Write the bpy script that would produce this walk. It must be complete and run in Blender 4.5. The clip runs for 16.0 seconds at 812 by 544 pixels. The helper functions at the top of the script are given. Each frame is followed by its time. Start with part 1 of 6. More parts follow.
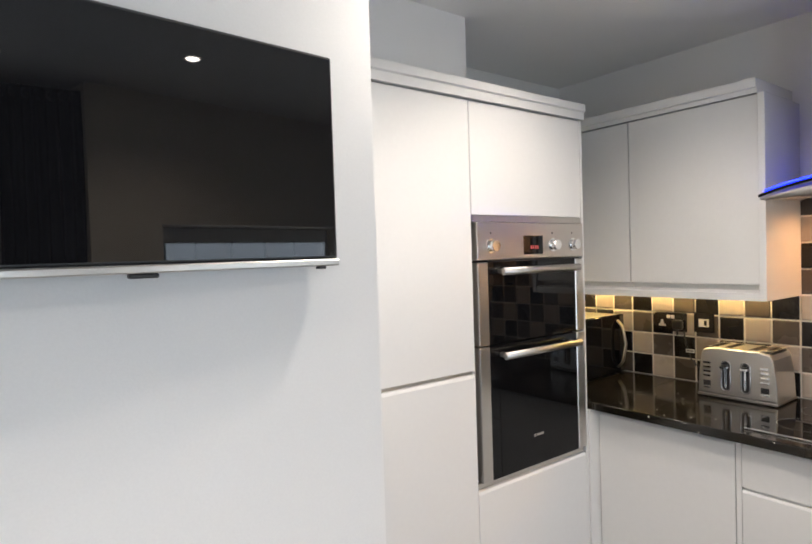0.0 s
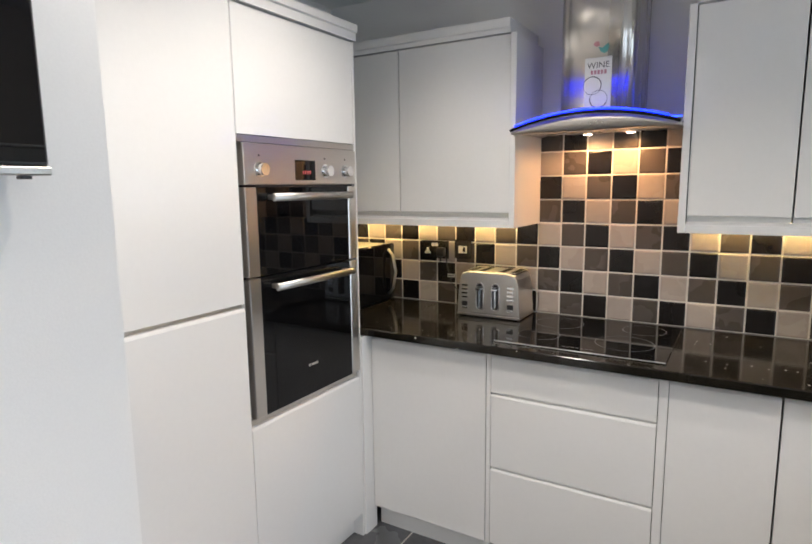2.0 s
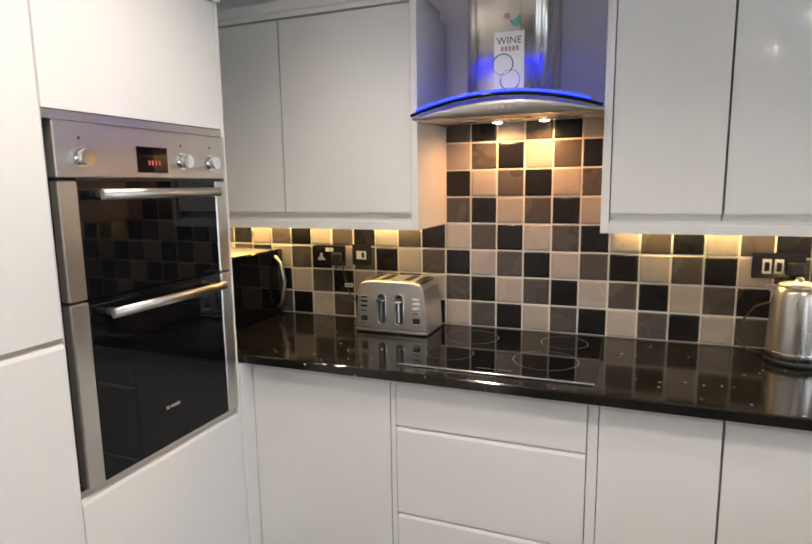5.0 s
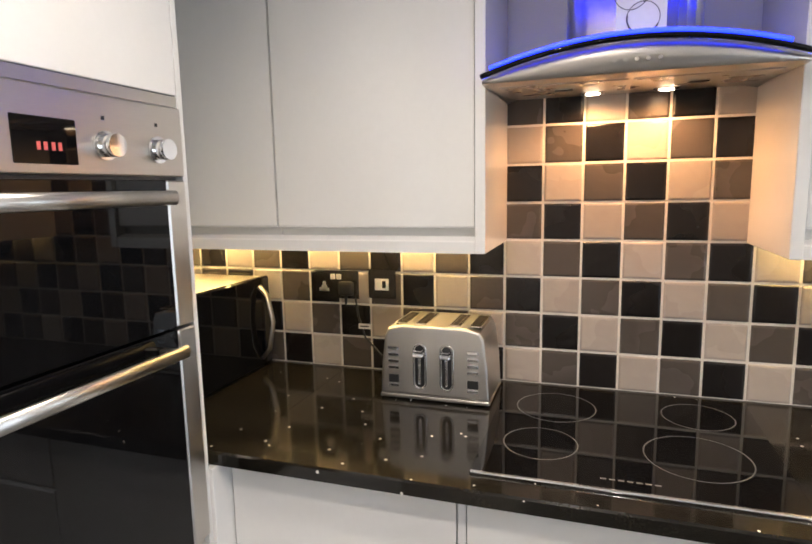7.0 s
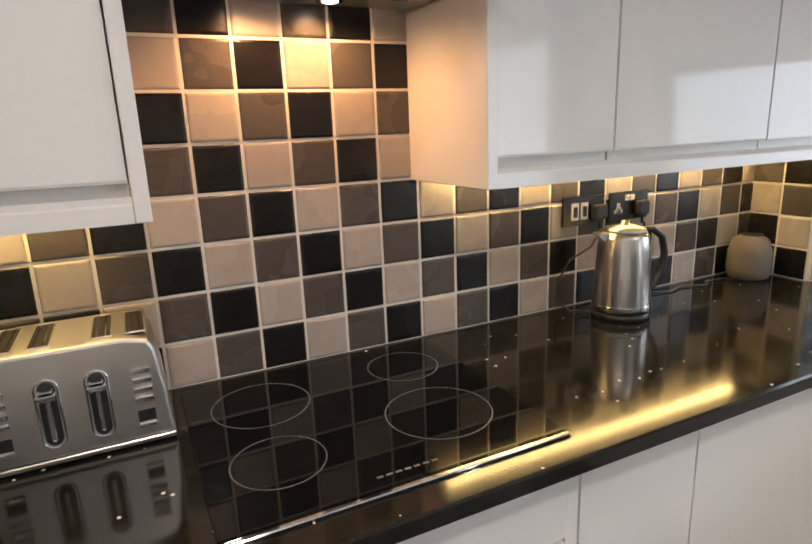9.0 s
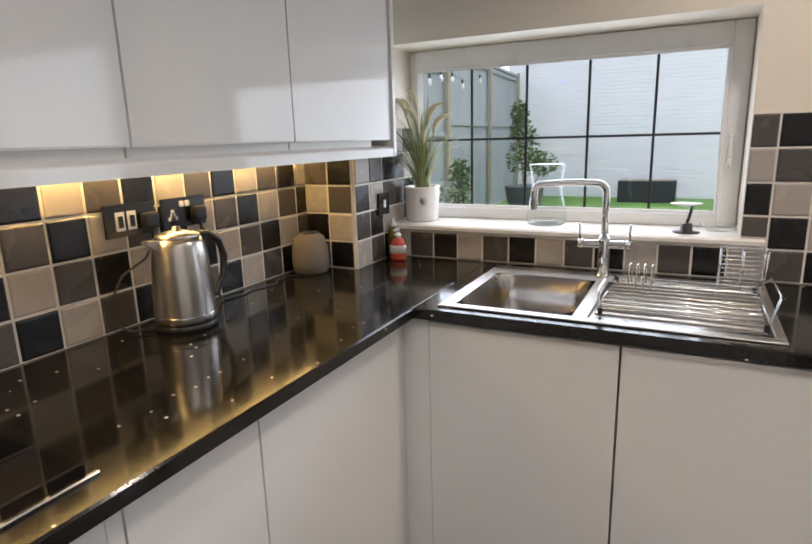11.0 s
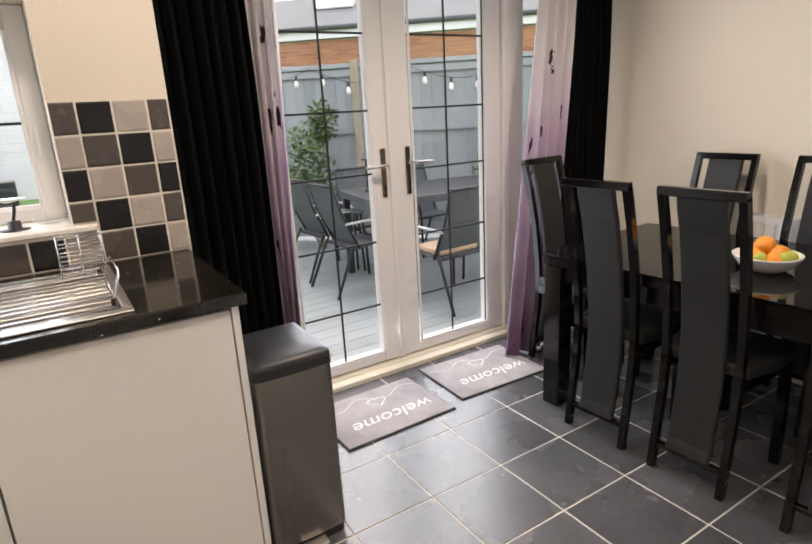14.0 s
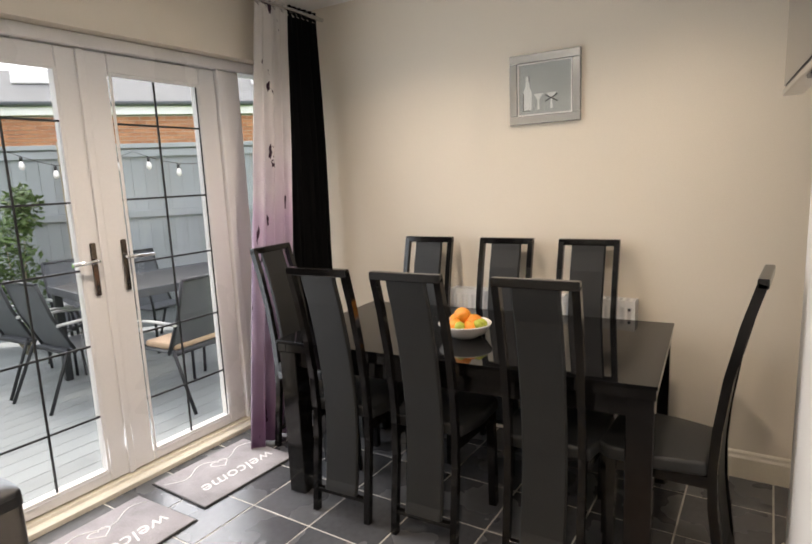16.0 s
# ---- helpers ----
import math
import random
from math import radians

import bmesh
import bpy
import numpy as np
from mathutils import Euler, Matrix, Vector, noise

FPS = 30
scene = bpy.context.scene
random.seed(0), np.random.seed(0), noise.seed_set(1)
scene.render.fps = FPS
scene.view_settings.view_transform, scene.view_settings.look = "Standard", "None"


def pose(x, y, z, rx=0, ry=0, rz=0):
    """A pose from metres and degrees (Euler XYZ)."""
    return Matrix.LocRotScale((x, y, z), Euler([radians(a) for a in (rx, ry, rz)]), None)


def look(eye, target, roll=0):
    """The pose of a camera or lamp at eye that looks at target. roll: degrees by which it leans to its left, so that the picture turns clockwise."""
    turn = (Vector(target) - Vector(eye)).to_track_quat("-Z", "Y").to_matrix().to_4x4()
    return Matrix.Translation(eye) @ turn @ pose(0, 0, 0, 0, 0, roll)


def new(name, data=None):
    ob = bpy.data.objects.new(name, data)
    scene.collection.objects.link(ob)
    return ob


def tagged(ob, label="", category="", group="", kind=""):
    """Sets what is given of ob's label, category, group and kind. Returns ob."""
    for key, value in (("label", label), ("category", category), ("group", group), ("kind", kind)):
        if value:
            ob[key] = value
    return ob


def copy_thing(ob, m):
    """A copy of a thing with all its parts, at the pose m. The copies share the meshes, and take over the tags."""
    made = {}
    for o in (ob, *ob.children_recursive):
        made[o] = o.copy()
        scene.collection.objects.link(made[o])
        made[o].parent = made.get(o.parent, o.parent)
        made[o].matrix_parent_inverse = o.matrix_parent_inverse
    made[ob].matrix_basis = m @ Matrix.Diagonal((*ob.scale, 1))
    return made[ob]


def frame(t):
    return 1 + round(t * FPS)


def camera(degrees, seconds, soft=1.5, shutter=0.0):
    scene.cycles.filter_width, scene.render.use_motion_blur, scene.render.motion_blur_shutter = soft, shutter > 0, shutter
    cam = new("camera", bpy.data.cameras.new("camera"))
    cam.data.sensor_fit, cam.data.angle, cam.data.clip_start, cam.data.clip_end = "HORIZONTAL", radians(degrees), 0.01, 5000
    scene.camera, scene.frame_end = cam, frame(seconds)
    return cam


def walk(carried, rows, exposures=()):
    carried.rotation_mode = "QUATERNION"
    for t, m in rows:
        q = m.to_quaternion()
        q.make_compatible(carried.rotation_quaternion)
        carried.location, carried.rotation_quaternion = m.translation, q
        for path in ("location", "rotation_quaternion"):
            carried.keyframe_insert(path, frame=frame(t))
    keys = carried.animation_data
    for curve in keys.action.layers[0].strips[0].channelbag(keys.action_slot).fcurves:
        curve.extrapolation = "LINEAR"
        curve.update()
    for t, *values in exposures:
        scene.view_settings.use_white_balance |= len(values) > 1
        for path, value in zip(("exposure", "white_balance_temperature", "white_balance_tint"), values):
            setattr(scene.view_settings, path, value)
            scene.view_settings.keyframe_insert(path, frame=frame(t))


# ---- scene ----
cam = camera(70.9, 16.0, soft=1.75)
PATH = [
    (0, (0.123, 0.059, 1.521), (1.332, 1.652, 1.464), -1.8),
    (0.5, (0.142, 0.064, 1.519), (1.441, 1.582, 1.432), -1.6),
    (1, (0.161, 0.076, 1.513), (1.592, 1.465, 1.359), -1.3),
    (1.5, (0.185, 0.083, 1.502), (1.751, 1.304, 1.269), -1.0),
    (2, (0.202, 0.107, 1.488), (1.9, 1.12, 1.19), -0.7),
    (2.5, (0.215, 0.118, 1.473), (2.018, 0.916, 1.137), -0.7),
    (3, (0.228, 0.125, 1.471), (2.102, 0.726, 1.114), -0.7),
    (3.5, (0.252, 0.137, 1.464), (2.161, 0.616, 1.109), -1.1),
    (4, (0.278, 0.158, 1.466), (2.194, 0.618, 1.123), -1.2),
    (4.5, (0.377, 0.192, 1.453), (2.27, 0.753, 1.136), -1.2),
    (5, (0.539, 0.226, 1.469), (2.379, 0.949, 1.169), -0.8),
    (5.2, (0.592, 0.235, 1.472), (2.404, 1.031, 1.183), -0.7),
    (7.5, (1.228, 0.748, 1.462), (3.157, 1.185, 1.168), -1.5),
    (8, (1.338, 0.791, 1.454), (3.307, 0.847, 1.108), -2.1),
    (8.5, (1.438, 0.9, 1.451), (3.343, 0.461, 1.032), -2.3),
    (9, (1.454, 0.926, 1.436), (3.203, 0.087, 0.95), -2.2),
    (9.5, (1.437, 0.91, 1.414), (2.982, -0.254, 0.908), -1.8),
    (11.8, (1.382, 0.715, 1.366), (1.787, -1.188, 0.903), -2.7),
    (12, (1.387, 0.722, 1.363), (1.643, -1.203, 0.886), -3.0),
    (12.5, (1.38, 0.739, 1.356), (1.277, -1.19, 0.84), -3.2),
    (13, (1.363, 0.762, 1.354), (0.923, -1.11, 0.805), -3.1),
    (13.5, (1.335, 0.776, 1.348), (0.592, -0.995, 0.789), -3.1),
    (14, (1.306, 0.795, 1.351), (0.294, -0.839, 0.797), -3.1),
    (14.5, (1.283, 0.816, 1.357), (0.037, -0.656, 0.826), -3.0),
    (15, (1.267, 0.836, 1.361), (-0.176, -0.463, 0.878), -2.9),
    (15.5, (1.261, 0.849, 1.367), (-0.325, -0.299, 0.957), -2.6),
    (16, (1.258, 0.867, 1.394), (-0.403, -0.199, 1.065), -2.5),
]
EXPOSURES = [(0.0, 0.02, 6100, 12), (2.0, 0.0, 5950, 11), (3.5, 0.06, 6350, 13), (5.2, 0.03, 6200, 12), (7.5, 0.32, 6200, 13), (8.5, 0.04, 6400, 13), (9.5, -0.22, 5950, 13), (12.0, -0.30, 6450, 16), (13.5, -0.06, 6700, 17), (15.5, 0.13, 6850, 15), (16.0, 0.13, 6850, 15)]
walk(cam, [(t, look(eye, target, roll)) for t, eye, target, roll in PATH], EXPOSURES)

# ---- world, sun and lamps ----
def sky_world():
    w = bpy.data.worlds.new("sky")
    w.use_nodes = True
    nt = w.node_tree
    tex = nt.nodes.new("ShaderNodeTexSky")
    tex.sky_type, tex.sun_disc = "NISHITA", False
    tex.sun_elevation, tex.sun_rotation = radians(48), radians(200)
    tex.air_density, tex.dust_density, tex.ozone_density = 1.0, 4.0, 0.6
    mixer = nt.nodes.new("ShaderNodeMixRGB")
    mixer.inputs[0].default_value = 0.75
    mixer.inputs[2].default_value = (7.7, 7.75, 8.4, 1)
    nt.links.new(tex.outputs[0], mixer.inputs[1])
    nt.links.new(mixer.outputs[0], nt.nodes["Background"].inputs[0])
    nt.nodes["Background"].inputs[1].default_value = SKY
    scene.world = w


SKY, SUN, SPOT, STRIP, HOOD, BLUE = 0.38, 1.2, 32.0, 50.0, 5.0, 6.0
sky_world()
sun = new("sun", bpy.data.lights.new("sun", "SUN"))
sun.data.energy, sun.data.angle, sun.data.color = SUN, radians(14), (1.0, 0.97, 0.92)
sun.matrix_world = look((0, -8, 9), (0, -0.5, 0))

# first four follow reflections or shadows; fifth is guessed, last added to brighten cabinets
DOWNLIGHTS = [(1.05, 0.73), (1.15, -0.66), (0.22, -0.70), (-0.65, -0.67), (-0.65, 0.50), (1.55, 0.93)]
for dx, dy in DOWNLIGHTS:
    lamp = new("downlight_lamp", bpy.data.lights.new("downlight_lamp", "SPOT"))
    lamp.data.energy, lamp.data.color = SPOT, (1.0, 0.87, 0.72)
    lamp.data.spot_size, lamp.data.spot_blend, lamp.data.shadow_soft_size = radians(140), 0.75, 0.03
    lamp.location = (dx, dy, 2.375)
for hy in (0.679, 0.515):
    lamp = new("hood_lamp", bpy.data.lights.new("hood_lamp", "SPOT"))
    lamp.data.energy, lamp.data.color = HOOD, (1.0, 0.48, 0.17)
    lamp.data.spot_size, lamp.data.spot_blend, lamp.data.shadow_soft_size = radians(172), 0.7, 0.015
    lamp.location = (2.608, hy, 1.676)
# area lamps added just inside the french doors and window, standing in for sky light
for name, size, loc, energy in (("door_daylight", (1.25, 1.8), (-0.2, -1.595, 1.03), 20), ("window_daylight", (1.1, 0.52), (1.885, -1.475, 1.37), 5)):
    lamp = new(name, bpy.data.lights.new(name, "AREA"))
    lamp.data.shape, lamp.data.size, lamp.data.size_y = "RECTANGLE", *size
    lamp.data.energy, lamp.data.color = energy, (0.80, 0.91, 1.0)
    lamp.matrix_world = look(loc, (loc[0], 2, loc[2] - 0.3))


# ---- mesh helpers ----
def bx(a, b, bevel=0.0, seg=1):
    bm = bmesh.new()
    bmesh.ops.create_cube(bm, size=1)
    for v in bm.verts:
        v.co = Vector([(a[i] + b[i]) / 2 + v.co[i] * (b[i] - a[i]) for i in range(3)])
    if bevel:
        bmesh.ops.bevel(bm, geom=bm.edges[:], offset=bevel, segments=seg, profile=0.5, affect="EDGES")
    return bm


def add(bm, *others):
    for o in others:
        me = bpy.data.meshes.new("tmp")
        o.to_mesh(me)
        bm.from_mesh(me)
        bpy.data.meshes.remove(me)
        o.free()
    return bm


def boxes(*pairs, bevel=0.0):
    out = bmesh.new()
    return add(out, *[bx(a, b, bevel) for a, b in pairs])


def tube(points, r, n=8, closed=False, square=False, rs=None):
    """A round (or square) bar along points."""
    bm, pts, rings = bmesh.new(), [Vector(p) for p in points], []
    side = None
    for i, p in enumerate(pts):
        a = pts[i - 1] if i or closed else p
        b = pts[(i + 1) % len(pts)] if i + 1 < len(pts) or closed else p
        d = (b - a).normalized()
        ref = side if side is not None and abs(side.dot(d)) < 0.95 else (Vector((1, 0, 0)) if abs(d.x) < 0.8 else Vector((0, 1, 0)))
        u = (ref - d * ref.dot(d)).normalized()
        side, v = u, d.cross(u)
        ru, rv = (r if isinstance(r, tuple) else (r, r))
        k = rs[i] if rs else 1.0
        m = 4 if square else n
        off = math.pi / 4 if square else 0
        q = math.sqrt(2) if square else 1
        rings.append([bm.verts.new(p + k * q * (u * ru * math.cos(off + 2 * math.pi * j / m) + v * rv * math.sin(off + 2 * math.pi * j / m))) for j in range(m)])
    m = len(rings[0])
    for i in range(len(rings) - (0 if closed else 1)):
        A, B = rings[i], rings[(i + 1) % len(rings)]
        for j in range(m):
            f = bm.faces.new((A[j], A[(j + 1) % m], B[(j + 1) % m], B[j]))
            f.smooth = not square
    if not closed:
        bm.faces.new(rings[0][::-1])
        bm.faces.new(rings[-1])
    bmesh.ops.recalc_face_normals(bm, faces=bm.faces[:])
    return bm


def lathe(profile, n=32, at=(0, 0, 0), squash=1.0):
    """A turned shape from (radius, height) pairs."""
    bm, rings = bmesh.new(), []
    for r, z in profile:
        rings.append([bm.verts.new((at[0] + max(r, 1e-4) * math.cos(2 * math.pi * j / n), at[1] + squash * max(r, 1e-4) * math.sin(2 * math.pi * j / n), at[2] + z)) for j in range(n)])
    for A, B in zip(rings, rings[1:]):
        for j in range(n):
            bm.faces.new((A[j], A[(j + 1) % n], B[(j + 1) % n], B[j])).smooth = True
    bm.faces.new(rings[0][::-1])
    bm.faces.new(rings[-1])
    bmesh.ops.recalc_face_normals(bm, faces=bm.faces[:])
    return bm


def disc_y(x, y, z, r, depth, n=24):
    """A short round stud whose axis runs along y."""
    return tube([(x, y, z), (x, y + depth, z)], r, n)


def disc_x(x, y, z, r, depth, n=24):
    return tube([(x, y, z), (x + depth, y, z)], r, n)


def extrude(outline, axis, lo, hi):
    """A prism: a closed outline of 2-D points, pushed from lo to hi along the axis."""
    def place(p, h):
        return (h, p[0], p[1]) if axis == "x" else (p[0], h, p[1]) if axis == "y" else (p[0], p[1], h)
    bm = bmesh.new()
    A, B = [bm.verts.new(place(p, lo)) for p in outline], [bm.verts.new(place(p, hi)) for p in outline]
    bm.faces.new(A)
    bm.faces.new(B[::-1])
    for j in range(len(A)):
        bm.faces.new((A[j], A[j - 1], B[j - 1], B[j]))
    bmesh.ops.recalc_face_normals(bm, faces=bm.faces[:])
    return bm


def mesh_of(name, bm, material):
    me = bpy.data.meshes.new(name)
    bm.to_mesh(me)
    bm.free()
    if material:
        me.materials.append(material)
    return me


def thing(name, loc, label, category, group="", kind="", rz=0.0):
    ob = new(name)
    ob.empty_display_size = 0.05
    ob.matrix_basis = pose(*loc, 0, 0, rz)
    return tagged(ob, label, category, group, kind)


def part(name, bm, material, parent, label="", world=False):
    """One mesh under a thing or a part. world: the vertices are in the world's metres, not in the thing's own."""
    ob = new(name, mesh_of(name, bm, material))
    ob.parent = parent
    if world:
        ob.matrix_parent_inverse = parent.matrix_basis.inverted()
    return tagged(ob, label)


def solid(name, bm, material, label="", category="", kind="structure", group=""):
    return tagged(new(name, mesh_of(name, bm, material)), label, category, group, kind)


# ---- materials ----
def material(name, color, rough=0.5, metal=0.0, vary=0.06, grain=60.0, stain=3.0, bump=0.02, coat=0.0, stretch=(1, 1, 1), alt=None, island=False, spec=0.5):
    """A surface with variation at two scales: fine grain and broad stains, and fine relief."""
    m = bpy.data.materials.new(name)
    m.use_nodes = True
    nt = m.node_tree
    p = nt.nodes["Principled BSDF"]
    N, L = nt.nodes.new, nt.links.new
    co = N("ShaderNodeTexCoord")
    mp = N("ShaderNodeMapping")
    mp.inputs["Scale"].default_value = stretch
    if island:
        # every piece starts elsewhere in the pattern
        own, far, shift = N("ShaderNodeObjectInfo"), N("ShaderNodeMath"), N("ShaderNodeVectorMath")
        far.operation, shift.operation = "MULTIPLY", "ADD"
        far.inputs[1].default_value = 53.0
        L(own.outputs["Random"], far.inputs[0])
        L(co.outputs["Object"], shift.inputs[0])
        L(far.outputs[0], shift.inputs[1])
        L(shift.outputs[0], mp.inputs[0])
    else:
        L(co.outputs["Object"], mp.inputs[0])
    fine, broad = N("ShaderNodeTexNoise"), N("ShaderNodeTexNoise")
    fine.inputs["Scale"].default_value, fine.inputs["Detail"].default_value = grain, 4
    broad.inputs["Scale"].default_value, broad.inputs["Detail"].default_value = stain, 3
    L(mp.outputs[0], fine.inputs[0])
    L(mp.outputs[0], broad.inputs[0])
    both = N("ShaderNodeMath")
    both.operation = "ADD"
    L(fine.outputs[0], both.inputs[0])
    L(broad.outputs[0], both.inputs[1])
    fac = N("ShaderNodeMapRange")
    fac.inputs[1].default_value, fac.inputs[2].default_value = 0.7, 1.3
    L(both.outputs[0], fac.inputs[0])
    value = fac.outputs[0]
    if island:
        info = N("ShaderNodeObjectInfo")
        geo = N("ShaderNodeNewGeometry")
        a = N("ShaderNodeMath")
        a.operation = "ADD"
        L(info.outputs["Random"], a.inputs[0])
        L(geo.outputs["Random Per Island"], a.inputs[1])
        b = N("ShaderNodeMath")
        b.operation = "FRACT"
        L(a.outputs[0], b.inputs[0])
        c = N("ShaderNodeMix")
        c.inputs[0].default_value = 0.6
        L(value, c.inputs[2])
        L(b.outputs[0], c.inputs[3])
        value = c.outputs[0]
    mixer = N("ShaderNodeMix")
    mixer.data_type = "RGBA"
    lo = [max(0, c * (1 - vary)) for c in color]
    hi = list(alt) if alt else [min(1, c * (1 + vary)) for c in color]
    mixer.inputs[6].default_value, mixer.inputs[7].default_value = (*lo, 1), (*hi, 1)
    L(value, mixer.inputs[0])
    L(mixer.outputs[2], p.inputs["Base Color"])
    rr = N("ShaderNodeMapRange")
    rr.inputs[3].default_value, rr.inputs[4].default_value = max(0.01, rough * 0.85), min(1, rough * 1.15)
    L(broad.outputs[0], rr.inputs[0])
    L(rr.outputs[0], p.inputs["Roughness"])
    p.inputs["Metallic"].default_value, p.inputs["Coat Weight"].default_value = metal, coat
    p.inputs["Coat Roughness"].default_value = 0.04
    p.inputs["Specular IOR Level"].default_value = spec
    if bump:
        bn = N("ShaderNodeBump")
        bn.inputs["Strength"].default_value, bn.inputs["Distance"].default_value = bump, 0.004
        L(both.outputs[0], bn.inputs["Height"])
        L(bn.outputs[0], p.inputs["Normal"])
    return m


def glowing(name, color, strength):
    m = bpy.data.materials.new(name)
    m.use_nodes = True
    p = m.node_tree.nodes["Principled BSDF"]
    p.inputs["Base Color"].default_value = (*[min(1, c * 0.8 + 0.1) for c in color], 1)
    p.inputs["Emission Color"].default_value, p.inputs["Emission Strength"].default_value = (*color, 1), strength
    return m


def pane_glass(name, tint=(0.97, 0.985, 0.98), gloss_at_front=0.03):
    """Clear thin glass: see-through, with a mirror gloss that grows towards grazing views."""
    m = bpy.data.materials.new(name)
    m.use_nodes = True
    nt = m.node_tree
    nt.nodes.remove(nt.nodes["Principled BSDF"])
    clear, gloss, mixer, facing, power, share = [nt.nodes.new("ShaderNode" + k) for k in ("BsdfTransparent", "BsdfGlossy", "MixShader", "LayerWeight", "Math", "Math")]
    clear.inputs[0].default_value = (*tint, 1)
    gloss.inputs["Roughness"].default_value = 0.01
    facing.inputs[0].default_value = 0.5
    power.operation, share.operation = "POWER", "MULTIPLY_ADD"
    power.inputs[1].default_value = 5.0
    share.inputs[1].default_value, share.inputs[2].default_value = 0.9, gloss_at_front
    nt.links.new(facing.outputs["Facing"], power.inputs[0])
    nt.links.new(power.outputs[0], share.inputs[0])
    nt.links.new(share.outputs[0], mixer.inputs[0])
    nt.links.new(clear.outputs[0], mixer.inputs[1])
    nt.links.new(gloss.outputs[0], mixer.inputs[2])
    nt.links.new(mixer.outputs[0], nt.nodes["Material Output"].inputs[0])
    return m


def granite():
    """Polished black stone with scattered pale mirror flecks; its brown cast paints the warm strip light."""
    m = material("black_granite", (0.009, 0.008, 0.0065), 0.105, 0, 0.5, 220, 9, 0.0, alt=(0.018, 0.0155, 0.011), spec=0.42)
    nt = m.node_tree
    N, L = nt.nodes.new, nt.links.new
    p = nt.nodes["Principled BSDF"]
    p.inputs["Roughness"].default_value = 0.06
    co, vo, lt, wn, gt, mul, mixer = N("ShaderNodeTexCoord"), N("ShaderNodeTexVoronoi"), N("ShaderNodeMath"), N("ShaderNodeTexWhiteNoise"), N("ShaderNodeMath"), N("ShaderNodeMath"), N("ShaderNodeMix")
    vo.inputs["Scale"].default_value = 42
    lt.operation, gt.operation, mul.operation = "LESS_THAN", "GREATER_THAN", "MULTIPLY"
    lt.inputs[1].default_value, gt.inputs[1].default_value = 0.14, 0.82
    mixer.data_type = "RGBA"
    mixer.inputs[7].default_value = (0.75, 0.72, 0.66, 1)
    L(co.outputs["Object"], vo.inputs[0])
    L(vo.outputs["Distance"], lt.inputs[0])
    L(vo.outputs["Color"], wn.inputs[0])
    L(wn.outputs[0], gt.inputs[0])
    L(lt.outputs[0], mul.inputs[0])
    L(gt.outputs[0], mul.inputs[1])
    L(mul.outputs[0], mixer.inputs[0])
    old = p.inputs["Base Color"].links[0].from_socket
    L(old, mixer.inputs[6])
    L(mixer.outputs[2], p.inputs["Base Color"])
    return m


def glazed(name, color, alt):
    """A hand-made glazed tile: each one its own tone, with a wavy skin."""
    m = material(name, color, 0.27, 0, 0.1, 30, 6, 0.0, alt=alt, island=True, spec=0.4)
    nt = m.node_tree
    N, L = nt.nodes.new, nt.links.new
    co, no, bn = N("ShaderNodeTexCoord"), N("ShaderNodeTexNoise"), N("ShaderNodeBump")
    no.inputs["Scale"].default_value, no.inputs["Detail"].default_value, no.inputs["Distortion"].default_value = 16, 1.5, 0.8
    info, far, shift = N("ShaderNodeObjectInfo"), N("ShaderNodeMath"), N("ShaderNodeVectorMath")
    far.operation, shift.operation = "MULTIPLY", "ADD"
    far.inputs[1].default_value = 37.0
    L(info.outputs["Random"], far.inputs[0])
    L(co.outputs["Object"], shift.inputs[0])
    L(far.outputs[0], shift.inputs[1])
    L(shift.outputs[0], no.inputs[0])
    bn.inputs["Strength"].default_value, bn.inputs["Distance"].default_value = 0.16, 0.010
    L(no.outputs[0], bn.inputs["Height"])
    L(bn.outputs[0], nt.nodes["Principled BSDF"].inputs["Normal"])
    return m


